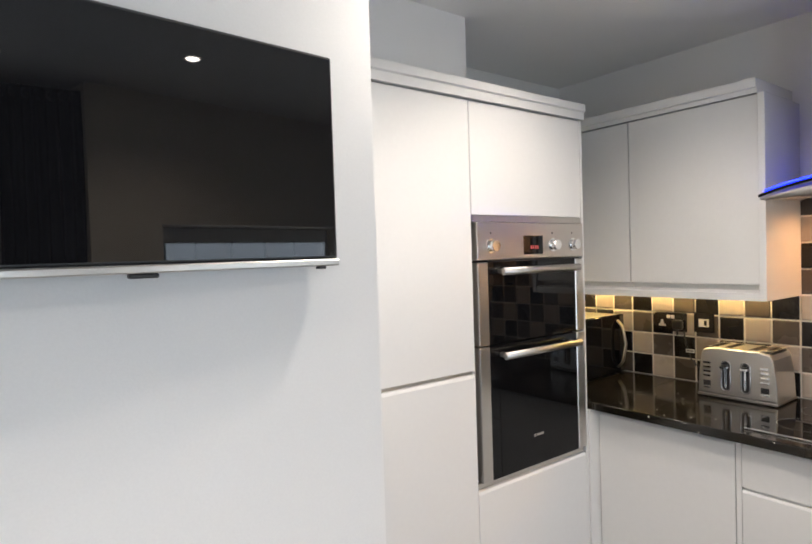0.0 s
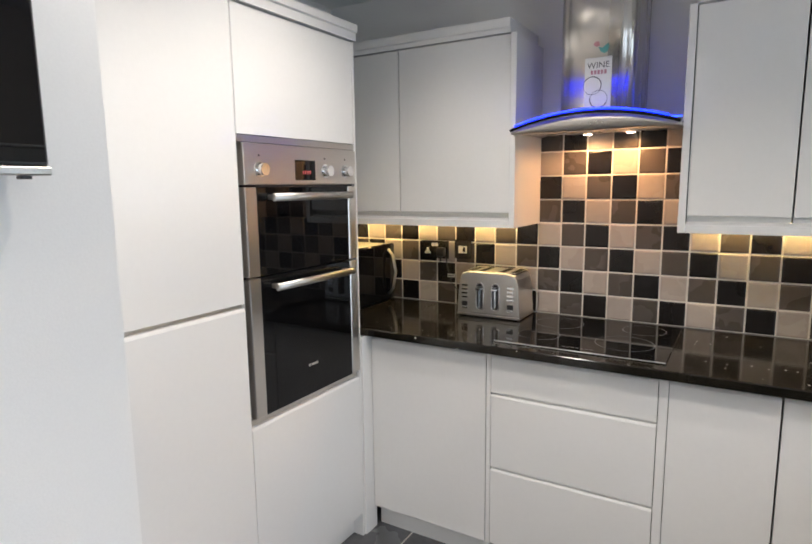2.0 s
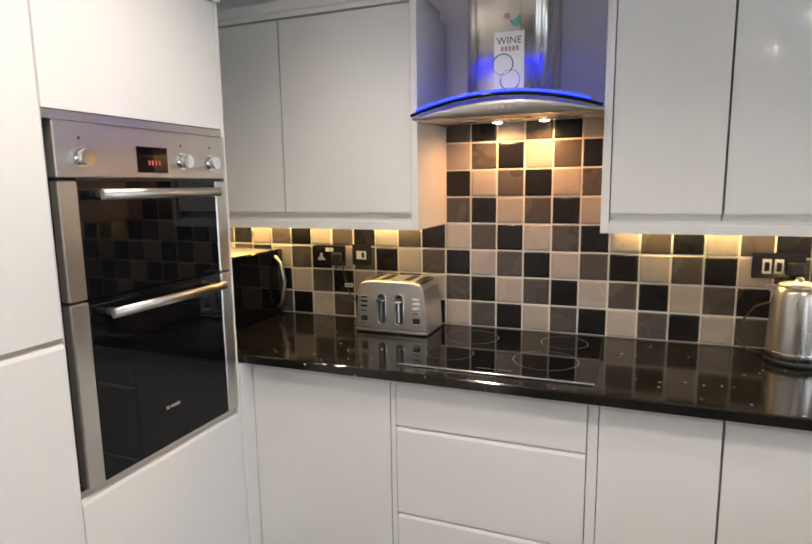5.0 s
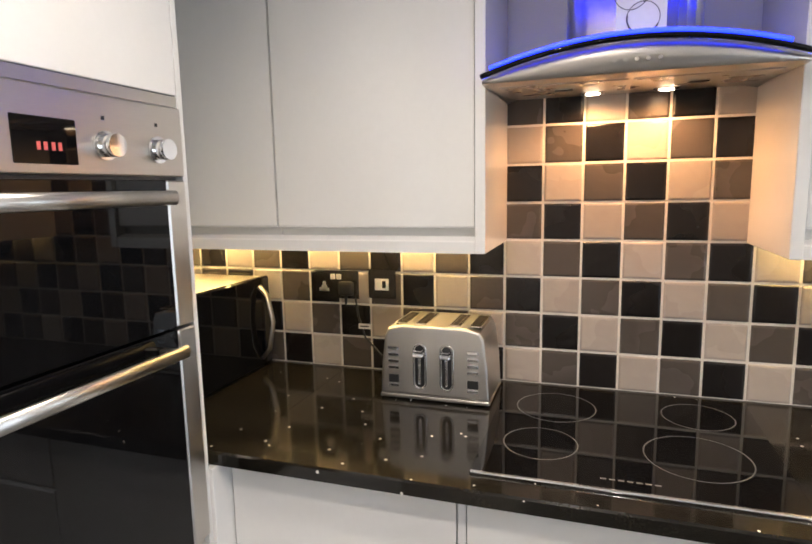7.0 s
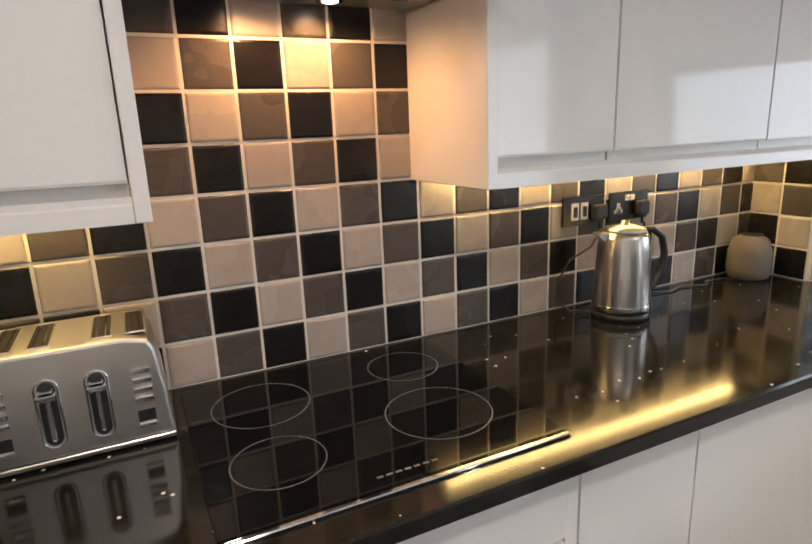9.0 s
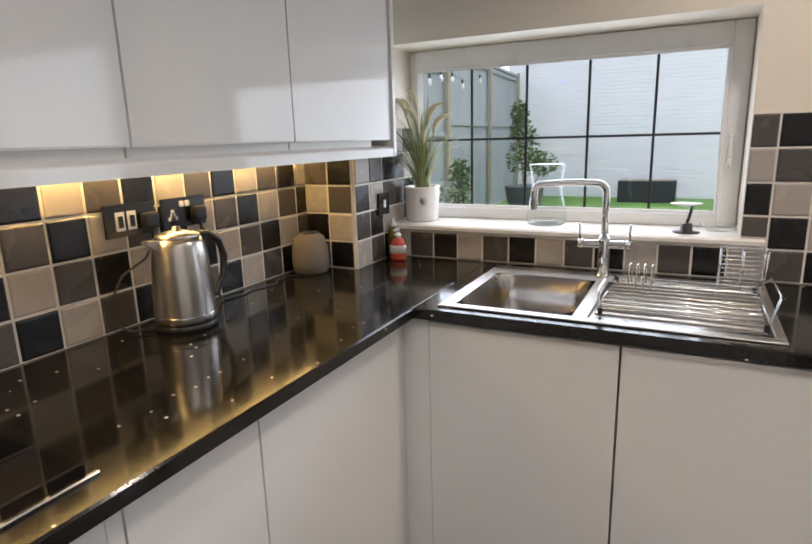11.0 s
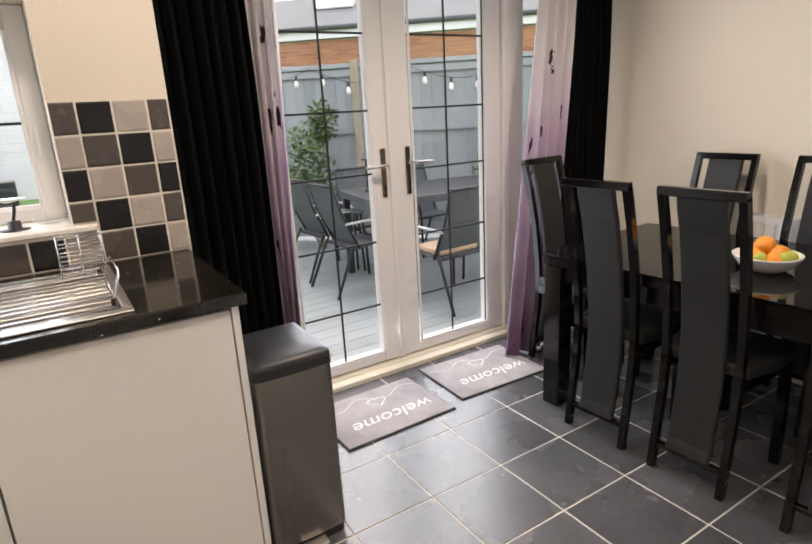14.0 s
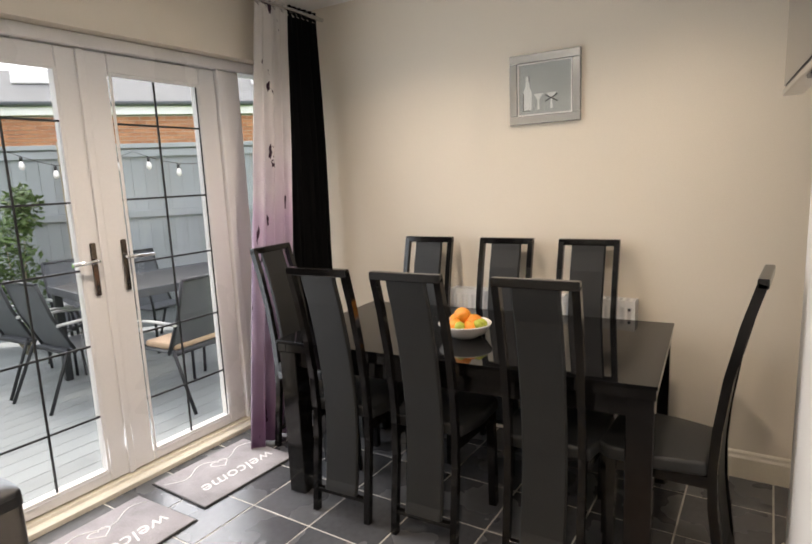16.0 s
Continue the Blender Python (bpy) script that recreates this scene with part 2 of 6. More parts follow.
def curtain_pattern():
    """Purple satin that pales in broad bands, with dark printed marks."""
    m = material("purple_satin", (0.30, 0.20, 0.27), 0.35, 0, 0.15, 90, 4, 0.03)
    nt = m.node_tree
    N, L = nt.nodes.new, nt.links.new
    p = nt.nodes["Principled BSDF"]
    co, sep, no, add_, ramp = N("ShaderNodeTexCoord"), N("ShaderNodeSeparateXYZ"), N("ShaderNodeTexNoise"), N("ShaderNodeMath"), N("ShaderNodeValToRGB")
    no.inputs["Scale"].default_value = 5
    add_.operation = "MULTIPLY_ADD"
    add_.inputs[1].default_value = 0.25
    L(co.outputs["Object"], sep.inputs[0])
    L(co.outputs["Object"], no.inputs[0])
    L(no.outputs[0], add_.inputs[0])
    half = N("ShaderNodeMath")
    half.operation = "MULTIPLY"
    half.inputs[1].default_value = 0.45
    L(sep.outputs[2], half.inputs[0])
    L(half.outputs[0], add_.inputs[2])
    e = ramp.color_ramp.elements
    e[0].position, e[0].color = 0.05, (0.15, 0.06, 0.13, 1)
    e[1].position, e[1].color = 1.0, (0.80, 0.77, 0.74, 1)
    for pos, col in ((0.30, (0.27, 0.19, 0.25)), (0.48, (0.45, 0.36, 0.43)), (0.64, (0.66, 0.54, 0.63)), (0.80, (0.78, 0.73, 0.73))):
        k = e.new(pos)
        k.color = (*col, 1)
    L(add_.outputs[0], ramp.inputs[0])
    wave, cut, mixer = N("ShaderNodeTexNoise"), N("ShaderNodeMath"), N("ShaderNodeMix")
    wave.inputs["Scale"].default_value, wave.inputs["Detail"].default_value = 7, 5
    stretch = N("ShaderNodeMapping")
    stretch.inputs["Scale"].default_value = (2.2, 2.2, 0.8)
    L(co.outputs["Object"], stretch.inputs[0])
    L(stretch.outputs[0], wave.inputs[0])
    cut.operation = "GREATER_THAN"
    cut.inputs[1].default_value = 0.655
    L(wave.outputs[0], cut.inputs[0])
    mixer.data_type = "RGBA"
    mixer.inputs[7].default_value = (0.05, 0.018, 0.035, 1)
    L(cut.outputs[0], mixer.inputs[0])
    L(ramp.outputs[0], mixer.inputs[6])
    L(mixer.outputs[2], p.inputs["Base Color"])
    # thin satin lets some daylight through
    trans, both = N("ShaderNodeBsdfTranslucent"), N("ShaderNodeMixShader")
    both.inputs[0].default_value = 0.35
    L(mixer.outputs[2], trans.inputs[0])
    L(p.outputs[0], both.inputs[1])
    L(trans.outputs[0], both.inputs[2])
    L(both.outputs[0], nt.nodes["Material Output"].inputs[0])
    return m


PAINT = material("cream_wall_paint", (0.76, 0.69, 0.58), 0.7, 0, 0.03, 240, 1.5, 0.05)
WHITE_PAINT = material("white_wall_paint", (0.82, 0.81, 0.79), 0.7, 0, 0.02, 240, 1.5, 0.05)
CEILING = material("ceiling_paint", (0.86, 0.85, 0.83), 0.85, 0, 0.02, 160, 1.2, 0.08)
GLOSS_WHITE = material("gloss_white_lacquer", (0.80, 0.79, 0.77), 0.10, 0, 0.012, 60, 1.1, 0.004, coat=0.35)
MATT_WHITE = material("white_carcass", (0.78, 0.77, 0.74), 0.35, 0, 0.03, 90, 2, 0.01)
UPVC = material("white_upvc", (0.80, 0.79, 0.78), 0.28, 0, 0.02, 80, 2, 0.006)
LEAD = material("lead_bar", (0.045, 0.047, 0.05), 0.45, 0.6, 0.2, 120, 8, 0.05)
GRANITE = granite()
TILE_LIGHT = glazed("pale_taupe_tile", (0.43, 0.375, 0.33), (0.455, 0.405, 0.36))
TILE_GREY = glazed("dark_taupe_tile", (0.086, 0.073, 0.064), (0.092, 0.080, 0.071))
TILE_BLACK = glazed("black_tile", (0.007, 0.006, 0.006), (0.013, 0.011, 0.011))
GROUT = material("pale_grout", (0.72, 0.68, 0.61), 0.85, 0, 0.1, 200, 10, 0.1)
SLATE = material("slate_floor_tile", (0.062, 0.064, 0.070), 0.27, 0, 0.25, 40, 4, 0.10, alt=(0.100, 0.103, 0.110), island=True, spec=0.85)
FLOOR_GROUT = material("floor_grout", (0.52, 0.50, 0.45), 0.9, 0, 0.12, 200, 12, 0.12)
STEEL = material("brushed_steel", (0.60, 0.57, 0.53), 0.28, 1, 0.03, 160, 2, 0.0, stretch=(6, 6, 0.3))
STEEL_H = material("brushed_steel_level", (0.60, 0.57, 0.53), 0.34, 1, 0.03, 120, 2, 0.0, stretch=(0.3, 0.3, 8))
# toaster steel, made paler for the bright room it reflects
PALE_STEEL = material("brushed_steel_bright_reflection", (0.74, 0.72, 0.69), 0.34, 1, 0.03, 160, 2, 0.0, stretch=(6, 6, 0.3))
# shade inside the toaster slots, as a dark colour
SLOT_SHADE = material("toaster_slot_shade", (0.012, 0.010, 0.009), 0.9, 0, 0.2, 120, 6, 0.0)
# bin steel, darkened in colour for the dark surroundings it mirrors
BIN_STEEL = material("brushed_steel_dark_reflection", (0.34, 0.31, 0.28), 0.26, 1, 0.05, 160, 2, 0.0, stretch=(6, 6, 0.3))
# sink steel, its dark reflections put into the base colour
SINK_STEEL = material("satin_sink_steel", (0.42, 0.40, 0.38), 0.20, 1, 0.06, 120, 3, 0.0)
# handle chrome, with the dark room's reflection as its colour
CHROME_DARK_ROOM = material("chrome_dark_room_reflection", (0.24, 0.21, 0.19), 0.16, 1, 0.1, 90, 4, 0.0)
CHROME = material("chrome", (0.82, 0.82, 0.82), 0.07, 1, 0.02, 80, 4, 0.0)
NICKEL = material("black_nickel", (0.055, 0.053, 0.055), 0.25, 0.85, 0.1, 120, 5, 0.02)
BLACK_GLASS = material("black_glass", (0.004, 0.004, 0.0045), 0.03, 0, 0.2, 60, 3, 0.0, spec=0.25)
BLACK_PLASTIC = material("black_plastic", (0.02, 0.02, 0.021), 0.35, 0, 0.15, 120, 5, 0.02)
SCREEN = material("dark_screen", (0.007, 0.007, 0.008), 0.018, 0, 0.15, 40, 2, 0.0)
GLOSS_BLACK = material("gloss_black_lacquer", (0.006, 0.0055, 0.0055), 0.10, 0, 0.2, 60, 3, 0.004, spec=0.4)
LEATHER = material("black_leatherette", (0.018, 0.019, 0.0195), 0.48, 0, 0.18, 260, 6, 0.10, spec=0.4)
WHITE_PLASTIC = material("white_plastic", (0.78, 0.77, 0.75), 0.3, 0, 0.02, 90, 4, 0.0)
CERAMIC = material("white_ceramic", (0.80, 0.78, 0.75), 0.15, 0, 0.03, 60, 4, 0.004, coat=0.3)
BLACK_CLOTH = material("black_velvet_cloth", (0.009, 0.009, 0.0093), 0.95, 0, 0.2, 300, 6, 0.1, spec=0.12)
PURPLE = curtain_pattern()
ORANGE = material("orange_peel", (0.85, 0.30, 0.03), 0.42, 0, 0.12, 300, 8, 0.15)
LIME = material("green_peel", (0.42, 0.46, 0.06), 0.4, 0, 0.15, 300, 8, 0.1)
MAT_GREY = material("grey_mat_pile", (0.23, 0.215, 0.22), 0.95, 0, 0.2, 400, 7, 0.2, alt=(0.36, 0.335, 0.345))
RUBBER = material("black_rubber", (0.015, 0.015, 0.016), 0.7, 0, 0.1, 200, 5, 0.05)
MAT_WHITE = material("white_mat_print", (0.62, 0.60, 0.60), 0.9, 0, 0.2, 300, 9, 0.1)
PALE_STONE = material("pale_stone_sill", (0.76, 0.73, 0.68), 0.22, 0, 0.08, 40, 6, 0.01)
SKIRT = material("cream_gloss_wood", (0.74, 0.68, 0.56), 0.35, 0, 0.04, 120, 3, 0.02)
GLASS = pane_glass("window_glass")
JAR_GLASS = pane_glass("jar_glass", (0.965, 0.98, 0.98), 0.02)
LEAF = material("leaf_green", (0.055, 0.11, 0.03), 0.5, 0, 0.3, 60, 12, 0.0, alt=(0.12, 0.19, 0.05), island=True)
# pale blade tone puts window light shining through into the colour
GRASS_BLADE = material("artificial_grass_blade", (0.14, 0.18, 0.05), 0.45, 0, 0.3, 60, 12, 0.0, alt=(0.42, 0.42, 0.18), island=True)
PLUME = material("cream_plume", (0.60, 0.55, 0.38), 0.8, 0, 0.15, 200, 10, 0.1)
FENCE_PAINT = material("grey_fence_paint", (0.30, 0.33, 0.335), 0.8, 0, 0.14, 40, 2.5, 0.15, stretch=(6, 6, 0.7), island=True)
POST_WOOD = material("weathered_post", (0.34, 0.30, 0.22), 0.85, 0, 0.2, 40, 4, 0.15, stretch=(6, 6, 0.7))
DECK = material("pale_grey_decking", (0.265, 0.29, 0.287), 0.6, 0, 0.14, 60, 4, 0.08, stretch=(1, 8, 1), island=True)
LAWN = material("lawn_turf", (0.10, 0.24, 0.03), 0.9, 0, 0.3, 120, 3, 0.4, alt=(0.17, 0.34, 0.06))
BRICK = material("orange_brick", (0.40, 0.16, 0.08), 0.85, 0, 0.25, 60, 5, 0.15, alt=(0.52, 0.25, 0.13), island=True)
MORTAR = material("mortar", (0.45, 0.42, 0.37), 0.95, 0, 0.1, 120, 6, 0.1)
WHITE_BRICK = material("white_painted_brick", (0.74, 0.735, 0.75), 0.7, 0, 0.05, 60, 3, 0.1, island=True)
ROOF = material("grey_roof_felt", (0.17, 0.175, 0.17), 0.9, 0, 0.2, 40, 2, 0.15)
ROOF_TILE = material("dark_roof_tile", (0.075, 0.062, 0.055), 0.85, 0, 0.25, 30, 4, 0.2, stretch=(1, 3, 1))
GARDEN_METAL = material("charcoal_powder_coat", (0.028, 0.031, 0.034), 0.45, 0.2, 0.1, 120, 6, 0.03)
SLING = material("grey_sling_mesh", (0.080, 0.088, 0.095), 0.8, 0, 0.15, 500, 5, 0.1)
CUSHION = material("tan_cushion", (0.50, 0.36, 0.24), 0.85, 0, 0.15, 200, 6, 0.1)
SPEAKER_CLOTH = material("taupe_fabric", (0.17, 0.145, 0.12), 0.9, 0, 0.2, 500, 8, 0.2)
SOAP_RED = material("red_soap", (0.62, 0.10, 0.07), 0.25, 0, 0.1, 60, 10, 0.0)
SOAP_GREEN = material("olive_soap", (0.16, 0.17, 0.03), 0.2, 0, 0.1, 60, 10, 0.0)
PRINT_GREY = material("grey_print", (0.42, 0.43, 0.42), 0.35, 0, 0.12, 60, 4, 0.0)
SILVER = material("silver_bevelled_frame", (0.66, 0.66, 0.64), 0.18, 0.7, 0.05, 90, 5, 0.0)
RING_GREY = material("ring_print", (0.13, 0.13, 0.13), 0.3, 0, 0.15, 60, 4, 0.0)
PRINT_DARK = material("dark_print", (0.06, 0.06, 0.06), 0.4, 0, 0.1, 60, 4, 0.0)
PAPER = material("white_paper", (0.78, 0.77, 0.75), 0.6, 0, 0.03, 90, 4, 0.0)
TEAL = material("teal_print", (0.12, 0.36, 0.34), 0.6, 0, 0.1, 90, 4, 0.0)
PINK = material("rose_print", (0.50, 0.24, 0.28), 0.6, 0, 0.1, 90, 4, 0.0)
WARM_GLOW = glowing("warm_led", (1.0, 0.66, 0.22), STRIP)
HOOD_GLOW = glowing("hood_bulb", (1.0, 0.78, 0.5), 30)
BLUE_GLOW = glowing("blue_led", (0.006, 0.018, 1.0), BLUE)
BLUE_STRIP = glowing("blue_led_strip", (0.02, 0.05, 1.0), 7)
SPOT_GLOW = glowing("downlight_bulb", (1.0, 0.9, 0.75), 60)
RED_GLOW = glowing("red_digits", (0.5, 0.02, 0.01), 0.25)

# ---- the large structure ----
ZC = 2.40
XW, XE, YS, YSK, YN = -1.53, 2.70, -1.58, -1.288, 2.03
solid("ceiling", boxes(((-1.75, -1.8, ZC), (2.95, 3.1, ZC + 0.12))), CEILING, "smooth white painted ceiling with small downlights", "ceiling")
solid("wall_east", boxes(((XE, -1.8, -0.02), (XE + 0.2, YN + 0.2, ZC))), WHITE_PAINT, "pale painted wall behind the hob and worktop", "wall")
solid("wall_north", boxes(((0.745, YN, -0.02), (XE, YN + 0.2, ZC))), WHITE_PAINT, "pale painted wall behind the tall units", "wall")
solid("wall_television", boxes(((-0.87, 0.97, -0.02), (0.745, 3.0, ZC))), WHITE_PAINT, "white painted wall that carries the television", "wall")
solid("wall_hall_end", boxes(((XW, 3.0, -0.02), (-0.5, 3.12, ZC))), PAINT, "plain cream wall closing the passage", "wall")
solid("wall_west", boxes(((XW - 0.2, -1.8, -0.02), (XW, 3.0, ZC))), PAINT, "cream painted wall beside the dining table", "wall")
# south wall: kitchen part with the window, dining part with the doors
south = boxes(
    ((2.49, -1.62, -0.02), (XE, YSK, ZC)), ((1.252, -1.62, -0.02), (2.49, YSK, 1.022)), ((1.252, -1.62, 1.725), (2.49, YSK, ZC)), ((0.905, -1.8, -0.02), (1.252, YSK, ZC)),
    ((0.50, -1.8, -0.02), (0.905, YS, ZC)), ((XW, -1.8, -0.02), (-1.42, YS, ZC)), ((-1.42, -1.8, 2.06), (0.50, YS, ZC)))
solid("wall_south", south, PAINT, "cream painted outer wall with window and glazed doors", "wall")
solid("boxing_corner", boxes(((2.485, YSK, -0.02), (XE, -0.998, ZC))), WHITE_PAINT, "boxed-in corner pier between worktop and window", "wall")
solid("bulkhead", boxes(((0.745, 1.62, 2.10), (1.62, YN, ZC))), WHITE_PAINT, "pale painted bulkhead over the larder unit", "wall")
floor = solid("floor", boxes(((XW - 0.2, -1.8, -0.12), (XE + 0.2, 3.1, -0.0018))), FLOOR_GROUT, "dark grey slate-effect floor tiles with pale grout", "floor")
skirting = thing("baseboard", (0, 0, 0), "cream gloss moulded skirting board along the wall", "skirting board", kind="structure")
sk = [(0, 0), (0.018, 0), (0.018, 0.095), (0.012, 0.105), (0.010, 0.118), (0.004, 0.125), (0, 0.125)]
part("skirting_board", extrude([(XW + 0.001 + p[0], p[1]) for p in sk], "y", YS, 3.0), SKIRT, skirting)
part("skirting_board", extrude([(0.969 - p[0], p[1]) for p in sk], "x", -0.868, 0.744), SKIRT, skirting)


# ---- window over the sink ----
def window_over_sink():
    w = thing("window_1", (1.87, -1.5, 1.05), "white upvc kitchen window with dark lead glazing bars", "window", kind="structure")
    x0, x1, z0, z1, g0, g1, gz0, gz1 = 1.254, 2.488, 1.0445, 1.723, 1.315, 2.462, 1.092, 1.648
    y0, y1 = -1.56, -1.49
    part("window_frame", boxes(((x0, y0, z0), (g0, y1, z1)), ((g1, y0, z0), (x1, y1, z1)), ((g0, y0, z0), (g1, y1, gz0)), ((g0, y0, gz1), (g1, y1, z1)), bevel=0.005), UPVC, w, world=True)
    bead = 0.012
    part("glazing_bead", boxes(((g0, y1 + 0.001, gz0), (g0 + bead, y1 + 0.008, gz1)), ((g1 - bead, y1 + 0.001, gz0), (g1, y1 + 0.008, gz1)), ((g0 + bead, y1 + 0.001, gz0), (g1 - bead, y1 + 0.008, gz0 + bead)), ((g0 + bead, y1 + 0.001, gz1 - bead), (g1 - bead, y1 + 0.008, gz1)), bevel=0.002), UPVC, w, world=True)
    xs, zm = [g0] + [1.537, 1.766, 2.0, 2.225] + [g1], 1.366
    for a, b in zip(xs, xs[1:]):
        for lo, hi in ((gz0, zm), (zm, gz1)):
            p = part("pane", bx((a, -1.528, lo), (b, -1.522, hi)), GLASS, w, world=True)
            p.visible_shadow = False
    for x in xs[1:-1]:
        part("glazing_bar", bx((x - 0.0045, -1.521, gz0), (x + 0.0045, -1.515, gz1)), LEAD, w, world=True)
    part("glazing_bar", bx((g0, -1.520, zm - 0.0045), (g1, -1.512, zm + 0.0045)), LEAD, w, world=True)
    sill = extrude([(-1.49, 1.023), (-1.262, 1.023), (-1.252, 1.028), (-1.252, 1.040), (-1.262, 1.046), (-1.49, 1.046)], "x", 1.185, 2.486)
    part("window_sill", sill, PALE_STONE, w, "pale polished stone sill", world=True)
    part("window_handle", boxes(((1.285, -1.489, 1.25), (1.300, -1.478, 1.36)), ((1.286, -1.478, 1.26), (1.299, -1.462, 1.28)), bevel=0.003), WHITE_PLASTIC, w, world=True)


window_over_sink()


# ---- french doors ----
def french_doors():
    d = thing("door_1", (-0.2, -1.7, 0), "closed white upvc french doors with dark lead glazing bars", "door", kind="structure")
    yf, yb = -1.665, -1.735
    part("door_frame", boxes(((0.46, yb - 0.03, 0.045), (0.505, yf + 0.02, 2.058)), ((-0.935, yb - 0.03, 0.045), (-0.885, yf + 0.02, 2.0)), ((-1.42, yb - 0.03, 0.045), (-1.38, yf + 0.02, 2.058)),
                              ((-1.38, yb - 0.03, 2.0), (0.46, yf + 0.02, 2.058)), ((-1.38, yb - 0.03, 0.045), (-0.935, yf + 0.02, 0.10)), bevel=0.006), UPVC, d, world=True)
    part("threshold", extrude([(-1.80, -0.005), (-1.60, -0.005), (-1.60, 0.022), (-1.612, 0.030), (-1.635, 0.032), (-1.64, 0.044), (-1.80, 0.044)], "x", -1.42, 0.50), SKIRT, d, "cream painted timber threshold", world=True)
    for name, x0, x1, g0, g1, hx in (("door_leaf", -0.165, 0.456, -0.065, 0.385, -0.118), ("door_leaf", -0.883, -0.172, -0.775, -0.290, -0.262)):
        leaf = part(name, boxes(((x0, yb, 0.05), (g0, yf, 1.995)), ((g1, yb, 0.05), (x1, yf, 1.995)), ((g0, yb, 0.05), (g1, yf, 0.102)), ((g0, yb, 1.908), (g1, yf, 1.995)), bevel=0.006), UPVC, d, world=True)
        b = 0.014
        part("glazing_bead", boxes(((g0, yf + 0.001, 0.102), (g0 + b, yf + 0.007, 1.908)), ((g1 - b, yf + 0.001, 0.102), (g1, yf + 0.007, 1.908)), ((g0 + b, yf + 0.001, 0.102), (g1 - b, yf + 0.007, 0.102 + b)), ((g0 + b, yf + 0.001, 1.908 - b), (g1 - b, yf + 0.007, 1.908)), bevel=0.002), UPVC, leaf)
        zs, xm = [0.102, 0.365, 0.70, 1.045, 1.345, 1.69, 1.908], (g0 + g1) / 2
        for lo, hi in zip(zs, zs[1:]):
            for a, c in ((g0, xm), (xm, g1)):
                p = part("pane", bx((a, -1.703, lo), (c, -1.697, hi)), GLASS, leaf)
                p.visible_shadow = False
        part("glazing_bar", bx((xm - 0.0045, -1.696, 0.102), (xm + 0.0045, -1.690, 1.908)), LEAD, leaf)
        for z in zs[1:-1]:
            part("glazing_bar", bx((g0, -1.695, z - 0.0045), (g1, -1.688, z + 0.0045)), LEAD, leaf)
        part("gasket", boxes(((g1 - 0.004 if hx > -0.2 else g0, -1.69, 0.102), (g1 if hx > -0.2 else g0 + 0.004, -1.684, 1.908))), RUBBER, leaf)
        s = 1 if hx > -0.2 else -1
        h = part("door_handle", boxes(((hx - 0.014, yf + 0.001, 0.925), (hx + 0.014, yf + 0.010, 1.165)), bevel=0.004), CHROME_DARK_ROOM, leaf, "chrome lever handle on long plate, darkened for reflection")
        add_lever = add(tube([(hx, yf + 0.01, 1.085), (hx, yf + 0.05, 1.085)], 0.010, 10), tube([(hx, yf + 0.05, 1.085), (hx + s * 0.03, yf + 0.055, 1.085), (hx + s * 0.12, yf + 0.053, 1.082)], 0.009, 10))
        part("lever", add_lever, CHROME, h)
        part("keyhole", disc_y(hx, yf + 0.010, 0.965, 0.008, 0.003, 12), BLACK_PLASTIC, h)
    part("meeting_strip", bx((-0.185, yf + 0.001, 0.05), (-0.150, yf + 0.012, 1.995), 0.004), UPVC, d, world=True)
    p = part("side_pane", bx((-1.38, -1.703, 0.10), (-0.935, -1.697, 2.0)), GLASS, d, world=True)
    p.visible_shadow = False
    part("side_sash", boxes(((-1.05, yb, 0.10), (-0.936, yf, 2.0)), ((-1.38, yb, 0.10), (-1.33, yf, 2.0)), bevel=0.005), UPVC, d, world=True)


french_doors()

# ---- fitted kitchen ----
FX = 2.12      # plane of the base fronts along the hob wall
FY = -0.655    # plane of the base fronts under the window


def front(name, parent, axis, plane, lo, hi, z0, z1, label="", thick=0.019, lip=False):
    """A lacquered front panel; lip: with a sloping finger pull along its top edge."""
    s = 1 if axis == "y" else -1     # fronts under the window face +y, those along the hob wall face -x
    def sect(d, z):
        return (plane - s * d, z)
    if lip:
        out = [sect(thick, z0), sect(0.0015, z0), sect(0, z0 + 0.0015), sect(0, z1 - 0.012), sect(0.004, z1 - 0.003), sect(0.012, z1 - 0.001), sect(thick, z1 - 0.022)]
    else:
        out = [sect(thick, z0), sect(0.0015, z0), sect(0, z0 + 0.0015), sect(0, z1 - 0.0015), sect(0.0015, z1), sect(thick, z1)]
    return part(name, extrude(out, "x" if axis == "y" else "y", lo + 0.0015, hi - 0.0015), GLOSS_WHITE, parent, label, world=True)


